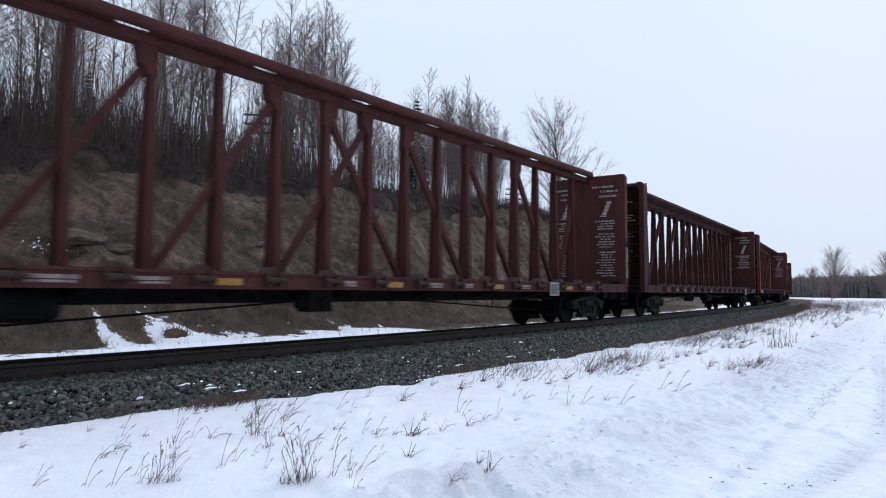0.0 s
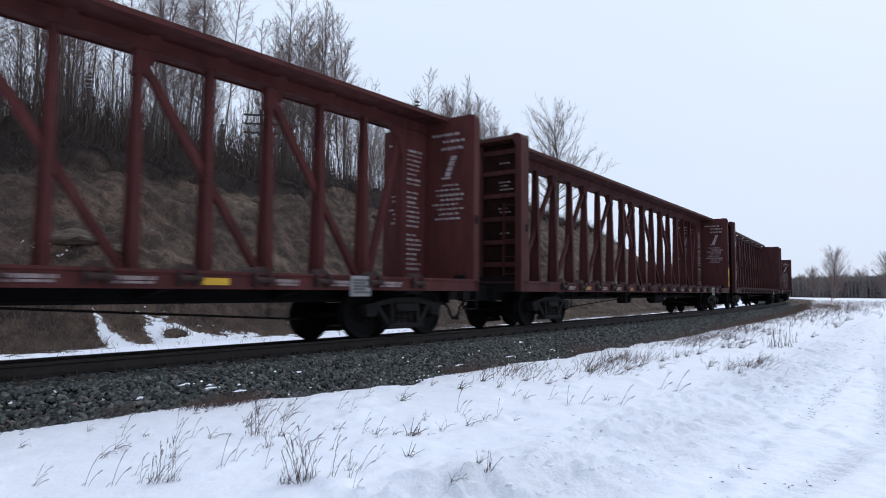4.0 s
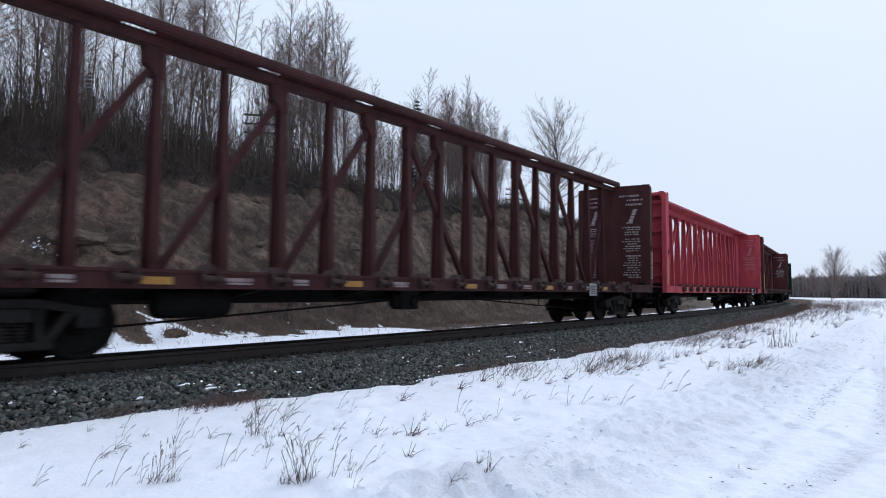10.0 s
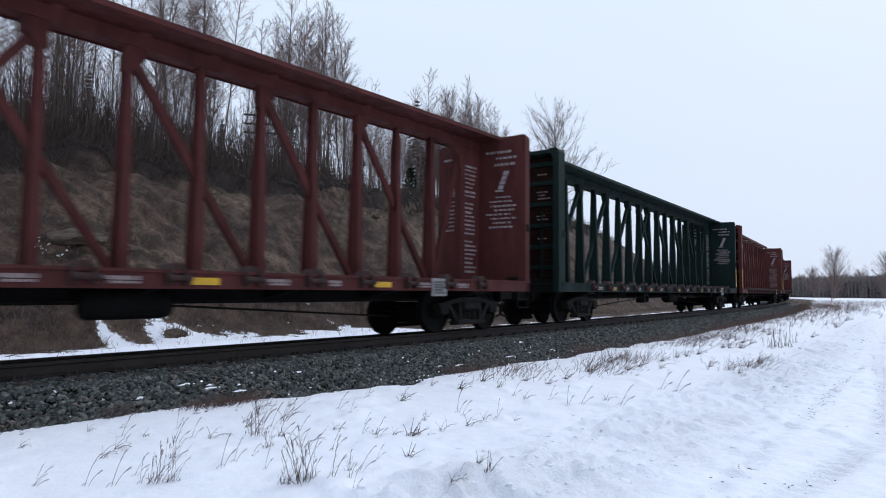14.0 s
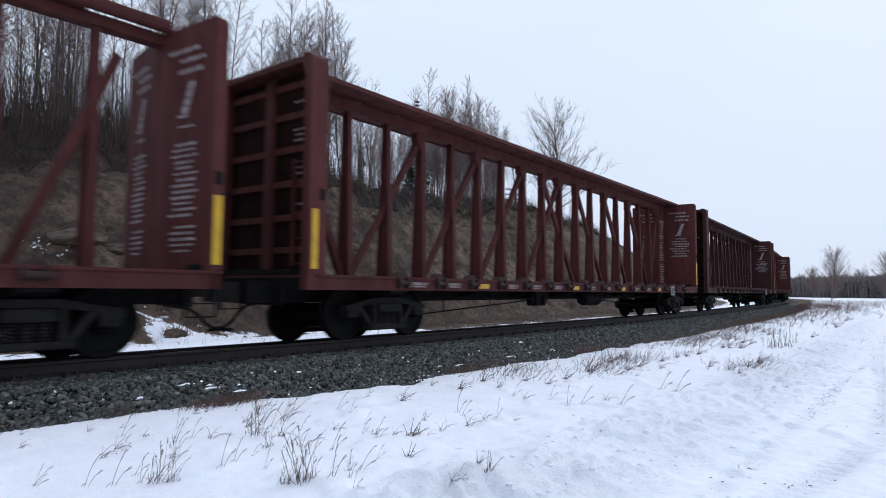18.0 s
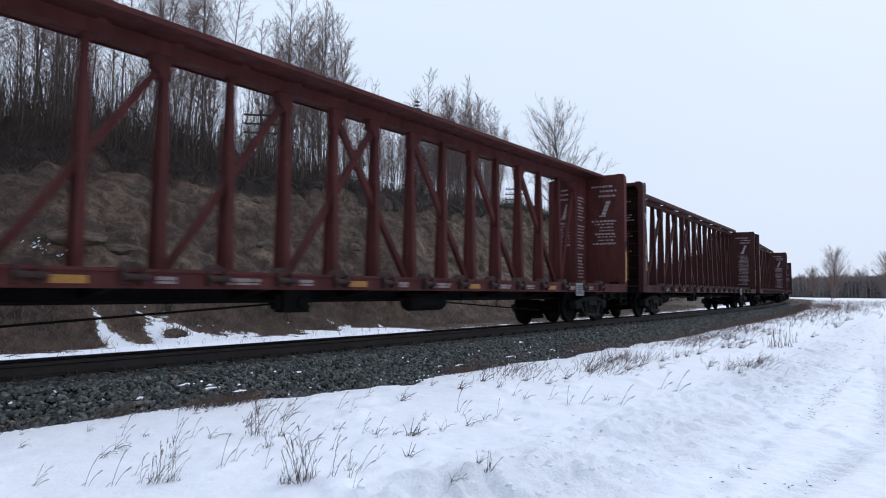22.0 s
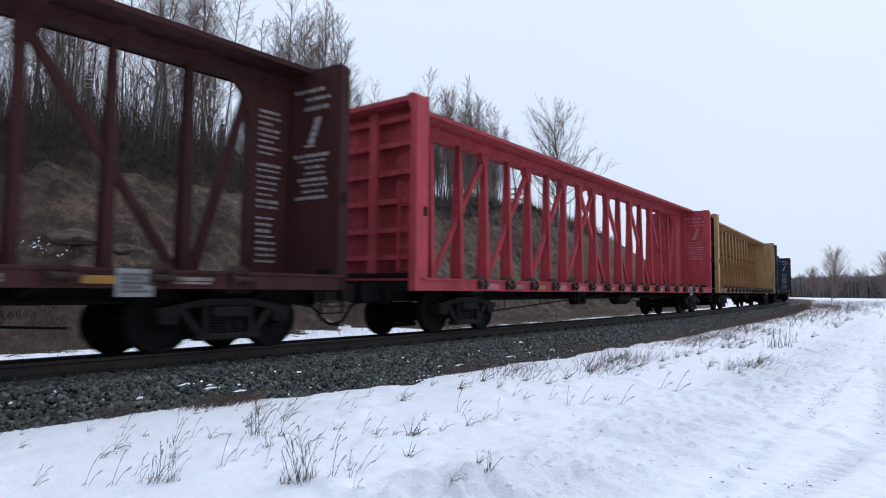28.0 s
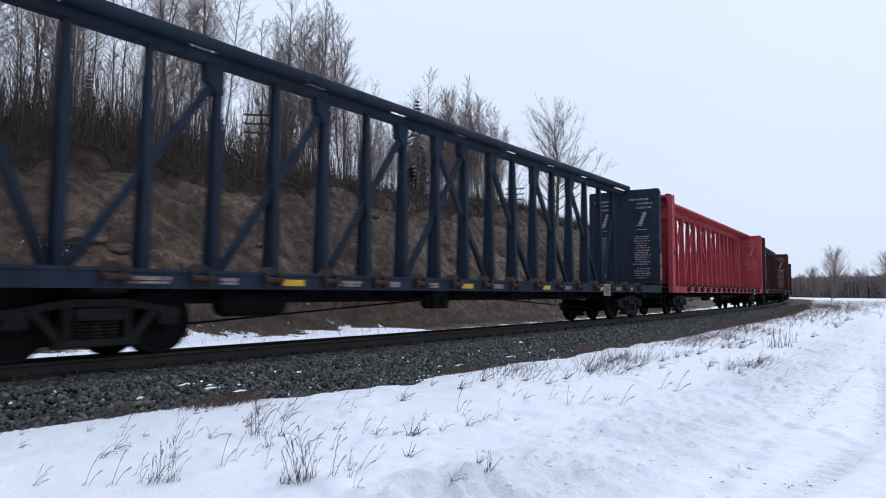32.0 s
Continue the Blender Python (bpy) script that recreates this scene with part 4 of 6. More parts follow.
def flatcar(k, colour, slotted, near_strip, far_strip, amber, marks, seed):
    """One centre-beam flatcar. slotted: the style with a slotted top chord and no end plate."""
    rng = random.Random(seed)
    mat = PAINTS[colour]
    solid = colour == "yellow"
    lettering = FADED if colour == "red" else WHITE
    what = "centerbeam flatcar with oval windows in its beam" if solid else "empty centerbeam flatcar with an open braced beam"
    car = tagged(new("centerbeam_flatcar"), KIND_WORDS[colour] + " " + what, "railway car", "cars of the freight train")
    wheels = []
    longer, inset = 0.25 if slotted else 0.0, NEAR_IN[slotted]
    part("deck", shared("deck_%.2f" % longer, lambda bm: deck_shape(bm, -inset, longer), mat), car)
    for m, e0, e1 in ((None, -inset, longer), (TURN, longer, -inset)):
        part("side_sill", shared("side_sill_%.2f_%.2f" % (e0, e1), lambda bm: sill_shape(bm, e0, e1), PAINTS["yellow_dirty"] if solid else mat), car, m)
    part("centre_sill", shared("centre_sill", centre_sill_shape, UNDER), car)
    style = 2 if solid else slotted
    part("top_chord", shared("top_chord_%d" % style, lambda bm: chord_shape(bm, style), mat), car)
    if solid:
        edges = [-PLATE + inset + 0.002, -9.62, -8.6, -8.0] + [-INNER + 2.85 + 1.138 * i for i in range(14)]
        edges += [8.0, 8.6, 9.62, PLATE - 0.002]
        edges = sorted(edges)
        for a, b in zip(edges, edges[1:]):
            w = b - a
            oval = 1.1 < w < 1.2
            tag = "web_panel_%s_%.2f" % ("oval" if oval else "flat", w)
            panel = part("web_panel", shared(tag, lambda bm: web_panel_shape(bm, w, oval), mat), car, pose((a + b) / 2, 0, 0))
            if not oval:
                for z in (2.0, 3.25):
                    part("seam", shared("seam_%.2f" % w, lambda bm: seam_shape(bm, w), PAINTS["yellow_rusted"]), panel, pose(0, 0, z))
        for x in (-4.0, 0.55, 5.1):
            bars = shared("web_lettering", lambda bm: stencil_shape(bm, 5, 71, 0.74, 0.10, 1.80, 0.0), PAINTS["yellow_rusted"])
            stencil(bars, car, pose(x, -0.025, 0, 0, 0, -90))
        for x in edges[1:-1]:
            part("web_rib", shared("web_rib", web_rib_shape, PAINTS["yellow_rusted"]), car, pose(x, 0, 0))
    else:
        for x in POSTS:
            part("post", shared("post", post_shape, mat), car, pose(x, 0, 0))
        # braces lean towards the middle from both ends and cross there
        for i in (2, 4, 6, 8):
            run = 2 * 1.1413
            brace = shared("diagonal_brace", lambda bm: diagonal_shape(bm, run), mat)
            gus = shared("gusset", gusset_shape, mat)
            part("gusset_plate", gus, part("diagonal_brace", brace, car, pose(POSTS[i], 0, 0)), pose(0, 0, 0))
            x = POSTS[15 - i]
            part("gusset_plate", gus, part("diagonal_brace", brace, car, pose(x, 0, 0) @ TURN), pose(0, 0, 0))
        end_brace = shared("end_brace", lambda bm: diagonal_shape(bm, 1.45), mat)
        part("diagonal_brace", end_brace, car, pose(-INNER + 0.25, 0, 0) @ TURN)
        if slotted:
            part("diagonal_brace", end_brace, car, pose(INNER - 0.15, 0, 0))
            part("post", shared("post", post_shape, mat), car, pose(9.70, 0, 0))
        else:
            web = part("end_web", shared("end_web", end_web_shape, mat), car, None, "solid end plate of the beam with faded stencils")
            bars = shared("web_stencil_%d" % (seed % 3), lambda bm: [stencil_shape(bm, 8, 7 + seed % 3 + n, 0.48, 0.105, 3.98 - 0.93 * n, 0.0) for n in range(3)], lettering)
            stencil(bars, web, pose(10.02, -0.104, 0, 0, 0, -90))
            steep = shared("steep_brace", lambda bm: add_prism(bm, [(9.64, 4.14), (9.50, 4.14), (8.64, DECK), (8.80, DECK)], "y", -0.05, 0.05), mat)
            part("diagonal_brace", steep, car)
    # bulkheads at both ends
    for m, deep in ((pose(longer, 0, 0), 0.0), (pose(inset, 0, 0) @ TURN, 0.18)):
        plate = part("bulkhead", shared("bulkhead", bulkhead_plate_shape, mat), car, m)
        for z in (1.55, 2.10, 3.30) if solid else (1.55, 2.10, 2.68, 3.26, 3.84, 4.36):
            # ribs of dark brown cars carry the same painted recess shade
            part("bulkhead_rib", shared("bulkhead_rib", bulkhead_rib_shape, (UNDER if z < 2.5 else PAINTS["yellow_darker"]) if solid else END_SHADE if colour == "dark_brown" else mat), plate, pose(0, 0, z))
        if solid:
            part("bulkhead_mast", shared("short_mast", lambda bm: add_box(bm, PLATE + 0.20, OUTER - 0.02, -0.10, 0.10, 2.40, TOP - 0.16, 0.012), PAINTS["yellow_darker"]), plate)
            # this panel's colour paints in the shade of the recess
            part("end_panel", shared("end_panel", lambda bm: add_box(bm, PLATE + 0.172, PLATE + 0.196, -HALF + 0.172, HALF - 0.172, 2.40, TOP - 0.17), PAINTS["yellow_recess"]), plate, None, "grimy brown end panel with recess shade in its colour")
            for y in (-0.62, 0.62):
                part("bulkhead_mast", shared("end_post", lambda bm: add_box(bm, PLATE + 0.197, PLATE + 0.27, -0.04, 0.04, 2.40, TOP - 0.17), PAINTS["yellow_darker"]), plate, pose(0, y, 0))
        else:
            part("bulkhead_mast", shared("bulkhead_mast", bulkhead_mast_shape, mat), plate)
        if colour != "red":
            # a darker plate puts the shade of the recessed end into colour
            part("end_plate", shared("lower_plate_%d" % solid, lambda bm: add_box(bm, PLATE + 0.175, PLATE + 0.20, -HALF + 0.172, HALF - 0.172, SILL + 0.12, 2.396 if solid else TOP - 0.17), UNDER if solid else END_SHADE), plate, None, "dark grimy end plate with recess shade in its colour")
        if not solid and colour != "red":
            for rows, z in ((1, 4.10), (3, 3.62), (2, 2.96), (1, 2.34)):
                bars = shared("end_stencil_%d" % rows, lambda bm: stencil_shape(bm, rows, 60 + rows, 0.5, 0.09, 0.0, 0.0), SILL_GREY)
                stencil(bars, plate, pose(PLATE + 0.204, 0.78, z))
        if solid:
            for z in (2.0, 3.25):
                part("seam", shared("end_seam", lambda bm: add_box(bm, PLATE - 0.012, PLATE + 0.02, -1.1, 1.1, -0.014, 0.014), PAINTS["yellow_rusted"]), plate, pose(0.05, 0, z))
        part("top_beam", shared("top_beam_%.2f" % deep, lambda bm: bulkhead_top_shape(bm, deep), mat), plate)
        # on the yellow car the +y column at each end is darker yellow
        part("column", shared("column_%.2f" % deep, lambda bm: bulkhead_column_shape(bm, deep), PAINTS["yellow_darker"] if solid and deep else mat), plate)
        part("column", shared("column_far_%.2f" % deep, lambda bm: mirrored(bm, lambda b: bulkhead_column_shape(b, deep)), PAINTS["yellow_darker"] if solid and not deep else mat), plate)
        part("ladder", shared("ladder", lambda bm: mirrored(bm, ladder_shape), UNDER if solid else mat), plate)
        for y in (-HALF - 0.002, HALF + 0.002):
            part("stake_pocket", shared("stake_pocket", lambda bm: add_box(bm, -0.05, 0.05, -0.01, 0.01, -0.09, 0.09), UNDER), plate, pose(PLATE + 0.24, y, 2.42))
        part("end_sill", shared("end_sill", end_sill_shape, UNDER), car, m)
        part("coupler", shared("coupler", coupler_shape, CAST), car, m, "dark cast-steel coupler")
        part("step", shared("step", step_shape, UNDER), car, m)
        bends = [(OUTER - 0.35, -0.42, 0.66), (OUTER + 0.02, -0.42, 0.60), (OUTER + 0.20, -0.38, 0.50), (OUTER + 0.38, -0.28, 0.36), (OUTER + 0.62, -0.16, 0.26), (OUTER + 0.98, -0.05, 0.22)]
        hose = [(*p, *q, 0.03, 0.03) for p, q in zip(bends, bends[1:])]
        part("air_hose", rod_mesh("air_hose", hose), car, m)
        if not (marks == 0):
            for y in (-0.72, 0.72):
                turn = -7.2 * y / 0.72
                face = PLATE + 0.126 * (0.72 - 0.25) - 0.009
                rows = 22 if marks == 2 else 8
                tag = "bulkhead_stencil_%d_%d" % (marks, seed % 3)
                bars = shared(tag, lambda bm: stencil_shape(bm, rows, 20 + seed % 3 + marks, 0.84 if marks == 1 else 0.66, 0.105 if marks == 1 else 0.085, 3.22, 0.1), lettering)
                stencil(bars, plate, pose(face, y, 0, 0, 0, turn))
                head = shared("bulkhead_heading", lambda bm: stencil_shape(bm, 3, 40, 0.86, 0.155, 4.36, 0.0), lettering)
                stencil(head, plate, pose(face, y, 0, 0, 0, turn))
                part("emblem", shared("emblem", emblem_shape, lettering), plate, pose(face, y, 3.34, 0, 0, turn))
    if slotted:
        small = part("column_box", shared("column_box", lambda bm: add_box(bm, -0.085, 0.085, -HALF - 0.006, -HALF - 0.003, 3.38, 3.66), WHITE), car, pose(-OUTER + inset + 0.095, 0, 0), "small pale stencilled box")
        tagged(part("stencil", shared("column_box_line", lambda bm: [add_box(bm, -0.075, 0.075, -HALF - 0.009, -HALF - 0.0062, z, z + 0.03) for z in (3.40, 3.50, 3.61)], mat), small), kind="stuff")
        pale = k in (-7, -2, -1, 8)
        for x, z in () if near_strip else ((OUTER + longer - 0.1, 1.35), (OUTER + longer - 0.1, 1.86), (-OUTER + inset + 0.09, 1.62), (-OUTER + inset + 0.09, 2.13)):
            part("column_plate", shared("column_plate", lambda bm: add_box(bm, -0.085, 0.085, -HALF - 0.02, -HALF - 0.002, 0, 0.46, 0.008), PALE if pale else TAN), car, pose(x, 0, z), "pale grey plate" if pale else "faded tan plate")
            part("reflector", shared("plate_line", lambda bm: add_box(bm, -0.080, -0.012, -HALF - 0.024, -HALF - 0.0205, 0.03, 0.43), TAN if pale and k < 0 else AMBER), car, pose(x, 0, z), "narrow amber reflective strip")
    # strips on the columns
    for on, x in ((near_strip, -1), (far_strip, 1)):
        if on:
            tall = shared("strip_%d" % solid, lambda bm: [add_box(bm, -0.065, 0.065, -HALF - 0.008, -HALF - 0.004, z0, z1) for z0, z1 in (((1.66, 1.88), (1.96, 2.18)) if solid else ((1.22, 2.18),))], LEMON if on == 2 or solid else AMBER)
            part("reflector", tall, car, pose(OUTER - 0.09 + longer if x > 0 else -OUTER - 0.05 + inset, 0, 0), "yellow reflective strip")
    if k == -5:
        part("reflector", shared("end_reflector", lambda bm: add_box(bm, -0.36, 0.36, -HALF - 0.030, -HALF - 0.026, SILL + 0.07, SILL + 0.19), LEMON), car, pose(-OUTER + inset + 0.62, 0, 0), "yellow reflective strip")
    # along the sills
    for m in (None, TURN):
        for x in POSTS:
            part("winch", shared("winch", winch_shape, WINCH), car, (m or pose(0, 0, 0)) @ pose(x + 0.15, 0, 0))
        for i, x in enumerate(POSTS[:-1]):
            c = x + 0.57
            if i in amber:
                me = shared("sill_reflector", lambda bm: sill_panel_shape(bm, 0.40, 0.10), LEMON if k in (-5, 1, 4, 11, 12) else AMBER)
                part("reflector", me, car, (m or pose(0, 0, 0)) @ pose(c, 0, 0), "yellow reflector")
            elif k == 8 and i < 2:
                tagged(part("sill_stencil", shared("sill_stencil_block", sill_block_shape, WHITE), car, (m or pose(0, 0, 0)) @ pose(c, 0, 0), "tall white stencilled lettering"), kind="stuff")
            elif colour == "red" and i % 5 != 1:
                part("sill_patch", shared("sill_patch_%d" % (i % 3), lambda bm: add_box(bm, -0.36, 0.27 + 0.04 * (i % 3), -HALF - 0.021, -HALF - 0.018, SILL + 0.035, SILL + 0.175), PATCH), car, (m or pose(0, 0, 0)) @ pose(c, 0, 0), "sun-faded pink patch of paint")
            elif rng.random() < 0.88:
                w = rng.choice((0.38, 0.52, 0.62))
                tagged(part("sill_stencil", shared("sill_stencil_%.2f" % w, lambda bm: sill_panel_shape(bm, w, 0.085), SILL_GREY), car, (m or pose(0, 0, 0)) @ pose(c, 0, 0)), kind="stuff")
        board = part("placard", shared("placard", placard_shape, PLATE_WHITE), car, (m or pose(0, 0, 0)) @ pose(5.6 if solid else 6.0 if slotted else 7.25, 0, 0), "small white information board")
        tagged(part("placard_mark", shared("placard_mark", placard_mark_shape, PLACARD_GREY), board), kind="stuff")
    # below the deck
    for x in (-7.87, 8.30) if solid else BOGIES:
        bogie(car, x, wheels)
    part("air_reservoir", shared("air_reservoir", reservoir_shape, UNDER), car, pose(-5.9 if slotted else 1.6, 0, 0))
    part("brake_valve", shared("brake_valve", brake_valve_shape, UNDER), car, pose(-1.2 if slotted else -1.9, 0, 0))
    rods = [(-0.9, -0.5, 0.72, -6.9, -0.35, 0.36, 0.018, 0.018), (0.9, -0.5, 0.72, 6.9, -0.35, 0.36, 0.018, 0.018)]
    part("brake_rod", rod_mesh("brake_rod", rods), car)
    pipe = [(-9.8, -0.62, 0.70, 9.8, -0.62, 0.70, 0.02, 0.02)]
    part("brake_pipe", rod_mesh("brake_pipe", pipe), car)
    for x in (-5.9, -4.0, -2.4, 3.1, 4.6, 6.1):
        low = 0.72 - (abs(x) - 0.9) * 0.06
        part("rod_hanger", rod_mesh("rod_hanger_%.1f" % x, [(0, -0.42, 1.0, 0, -0.42, low, 0.016, 0.016)]), car, pose(x, 0, 0))
    return car, wheels


def mirrored(bm, build):
    build(bm)
    bmesh.ops.scale(bm, vec=(1, -1, 1), verts=bm.verts[:])


# place in the train, paint, slotted style, near and far column strips, amber places, stencils
E3 = (1, 4, 7, 10, 13)
E2 = (2, 6, 9, 12)
CONSIST = [
    (-7, "brown", 1, 0, 0, E3, 2), (-6, "dark_brown", 0, 0, 0, E2, 1), (-5, "oxide", 0, 0, 0, (0, 3, 7, 11), 1), (-4, "brown", 0, 0, 2, E3, 1),
    (-3, "dark_brown", 1, 0, 0, E3, 0), (-2, "dark_brown", 1, 0, 0, E2, 2), (-1, "dark_brown", 1, 0, 0, E3, 2), (0, "red", 0, 1, 1, E2, 1),
    (1, "oxide", 0, 2, 0, E2, 1), (2, "green", 0, 0, 2, E3, 1), (3, "oxide", 1, 2, 2, E3, 2), (4, "oxide", 0, 2, 2, E2, 1),
    (5, "dark_brown", 0, 0, 0, E3, 1), (6, "oxide", 0, 1, 1, E2, 1), (7, "dark_brown", 1, 0, 0, E3, 2), (8, "dark_brown", 1, 0, 0, (2, 4, 7, 10, 13), 2),
    (9, "dark_brown", 0, 0, 0, E3, 1), (10, "red", 0, 0, 0, E2, 1), (11, "yellow", 0, 1, 1, (3, 6, 9, 13), 0), (12, "blue", 1, 0, 0, E2, 2),
    (13, "red", 0, 0, 0, E3, 1), (14, "dark_brown", 1, 0, 0, E2, 2), (15, "brown", 0, 0, 0, E3, 1), (16, "dark_brown", 1, 0, 0, E2, 2),
    (17, "brown", 0, 0, 0, E3, 1), (18, "brown", 1, 0, 0, E2, 2)]
SHIFT = {-7: -0.85, -6: -0.7, -5: -0.4, -4: -0.33, -3: -0.45, -2: -0.22, -1: -0.04, 0: 0.16, 1: -0.04, 4: -0.15, 5: -0.05, 7: -0.4, 10: -0.14, 11: -0.41, 12: -0.22, 13: -0.27, 14: -0.5, 15: -0.5, 16: -0.5, 17: -0.5, 18: -0.5}
FLEET = []
for n_car, entry in enumerate(CONSIST):
    FLEET.append((entry[0], *flatcar(*entry, n_car)))


def car_place(k, t):
    """How far along the curve the middle of a car is at t seconds."""
    lag = float(np.interp(t, [12.5, 13.0, 13.5, 28.5, 29.0], [0.0, 0.12, 0.0, 0.0, 0.42]))
    return 141.57 + CAR_LENGTH * k + SHIFT.get(k, -0.2) + INNER - 13.654 * t + 0.00275 * t * t + lag


def car_pose(s):
    (ax, ay), (bx, by) = on_track(s - PIVOT), on_track(s + PIVOT)
    return pose((ax + bx) / 2, (ay + by) / 2, 0, 0, 0, math.degrees(math.atan2(by - ay, bx - ax)))


# ---- woods, brush and weeds ----
def unit(v):
    return v / max(np.linalg.norm(v), 1e-9)


def bare_tree(seed, height, first, branches, reach, rise, twigs, girth, fine=1.0, taper=0.6):
    """Limb segments of a leafless tree: the trunk, and the branches with their twigs."""
    rng = np.random.RandomState(seed)
    trunk, limbs = [], []
    p, lean = np.zeros(3), np.array([rng.normal(0, 0.03), rng.normal(0, 0.03), 1.0])
    spine, n = [p], 10
    for i in range(n):
        lean = unit(lean + np.array([rng.normal(0, 0.035), rng.normal(0, 0.035), 0.02]))
        q = p + lean * height / n
        r0, r1 = girth * (1 - i / n) ** 0.8 + 0.008, girth * (1 - (i + 1) / n) ** 0.8 + 0.008
        trunk.append((*p, *q, r0, r1))
        p = q
        spine.append(p)

    def at(f):
        i = min(int(f * n), n - 1)
        return spine[i] + (spine[i + 1] - spine[i]) * (f * n - i)

    for b in range(branches):
        f = first + (0.98 - first) * (b + rng.rand()) / branches
        a = b * 2.4 + rng.normal(0, 0.5)
        up = rise + 0.5 * f + rng.normal(0, 0.12)
        w = unit(np.array([math.cos(a), math.sin(a), up]))
        length = reach * (1.05 - f) ** taper * rng.uniform(0.65, 1.2) * height
        r = max(0.006, girth * 0.42 * (1.05 - f))
        o, steps = at(f), 4
        for i in range(steps):
            w = unit(w + np.array([rng.normal(0, 0.13), rng.normal(0, 0.13), 0.10]))
            e = o + w * length / steps
            limbs.append((*o, *e, r * (1 - i / steps) + 0.005, r * (1 - (i + 1) / steps) + 0.005))
            for t in range(twigs):
                v = unit(w + rng.normal(0, 0.55, 3) + np.array([0, 0, 0.25]))
                c = o + (e - o) * rng.rand()
                tl = length * rng.uniform(0.14, 0.34) * (1.1 - 0.15 * i)
                m = c + v * tl * 0.55
                k = m + unit(v + rng.normal(0, 0.3, 3)) * tl * 0.45
                limbs.append((*c, *m, 0.007 * fine, 0.006 * fine))
                limbs.append((*m, *k, 0.006 * fine, 0.004 * fine))
                v2 = unit(v + rng.normal(0, 0.5, 3))
                limbs.append((*m, *(m + v2 * tl * 0.4), 0.006 * fine, 0.004 * fine))
            o = e
    return trunk, limbs


def tree_thing(name, seed, label, bark, category="tree", twig=None, **shape):
    trunk, limbs = bare_tree(seed, **shape)
    tree = tagged(new(name), label, category)
    part("trunk", tubes("trunk", trunk, bark, 6), tree)
    part("crown", tubes("crown", limbs, twig or TWIG, 3), tree)
    return tree


def spruce(seed, height):
    rng = np.random.RandomState(seed)
    tree = tagged(new("spruce"), "dark green spruce on the wooded bank", "tree", "spruces on the bank")
    part("trunk", tubes("trunk", [(0, 0, 0, 0, 0, height, 0.14, 0.01)], BRUSH, 6), tree)
    v, f = [], []
    tiers = 27
    for i in range(tiers):
        z = height * (0.08 + 0.90 * i / tiers)
        reach = (height - z) * 0.20 * rng.uniform(0.7, 1.25) + 0.05
        for b in range(9):
            a = rng.uniform(0, 6.28)
            r = reach * rng.uniform(0.6, 1.15)
            for step in range(5):
                u = (step + 0.6) / 5
                x, y, h = r * u * math.cos(a), r * u * math.sin(a), z + 0.10 * r - 0.42 * r * u * u
                for _ in range(4):
                    d = rng.normal(0, 1, 3)
                    d[2] = -abs(d[2]) * 0.5
                    d = unit(d) * rng.uniform(0.14, 0.34) * min(1.0, 0.35 + 0.9 * r)
                    w = unit(np.cross(d, rng.normal(0, 1, 3))) * 0.06
                    k = len(v)
                    v += [(x - w[0], y - w[1], h - w[2]), (x + w[0], y + w[1], h + w[2]), (x + d[0], y + d[1], h + d[2])]
                    f.append((k, k + 1, k + 2))
    part("crown", mesh_of("crown", v, f, NEEDLE), tree)
    return tree


def on_ground(x, y):
    return float(ground_height(np.array([x]), np.array([y]))[0])


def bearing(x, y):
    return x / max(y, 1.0)


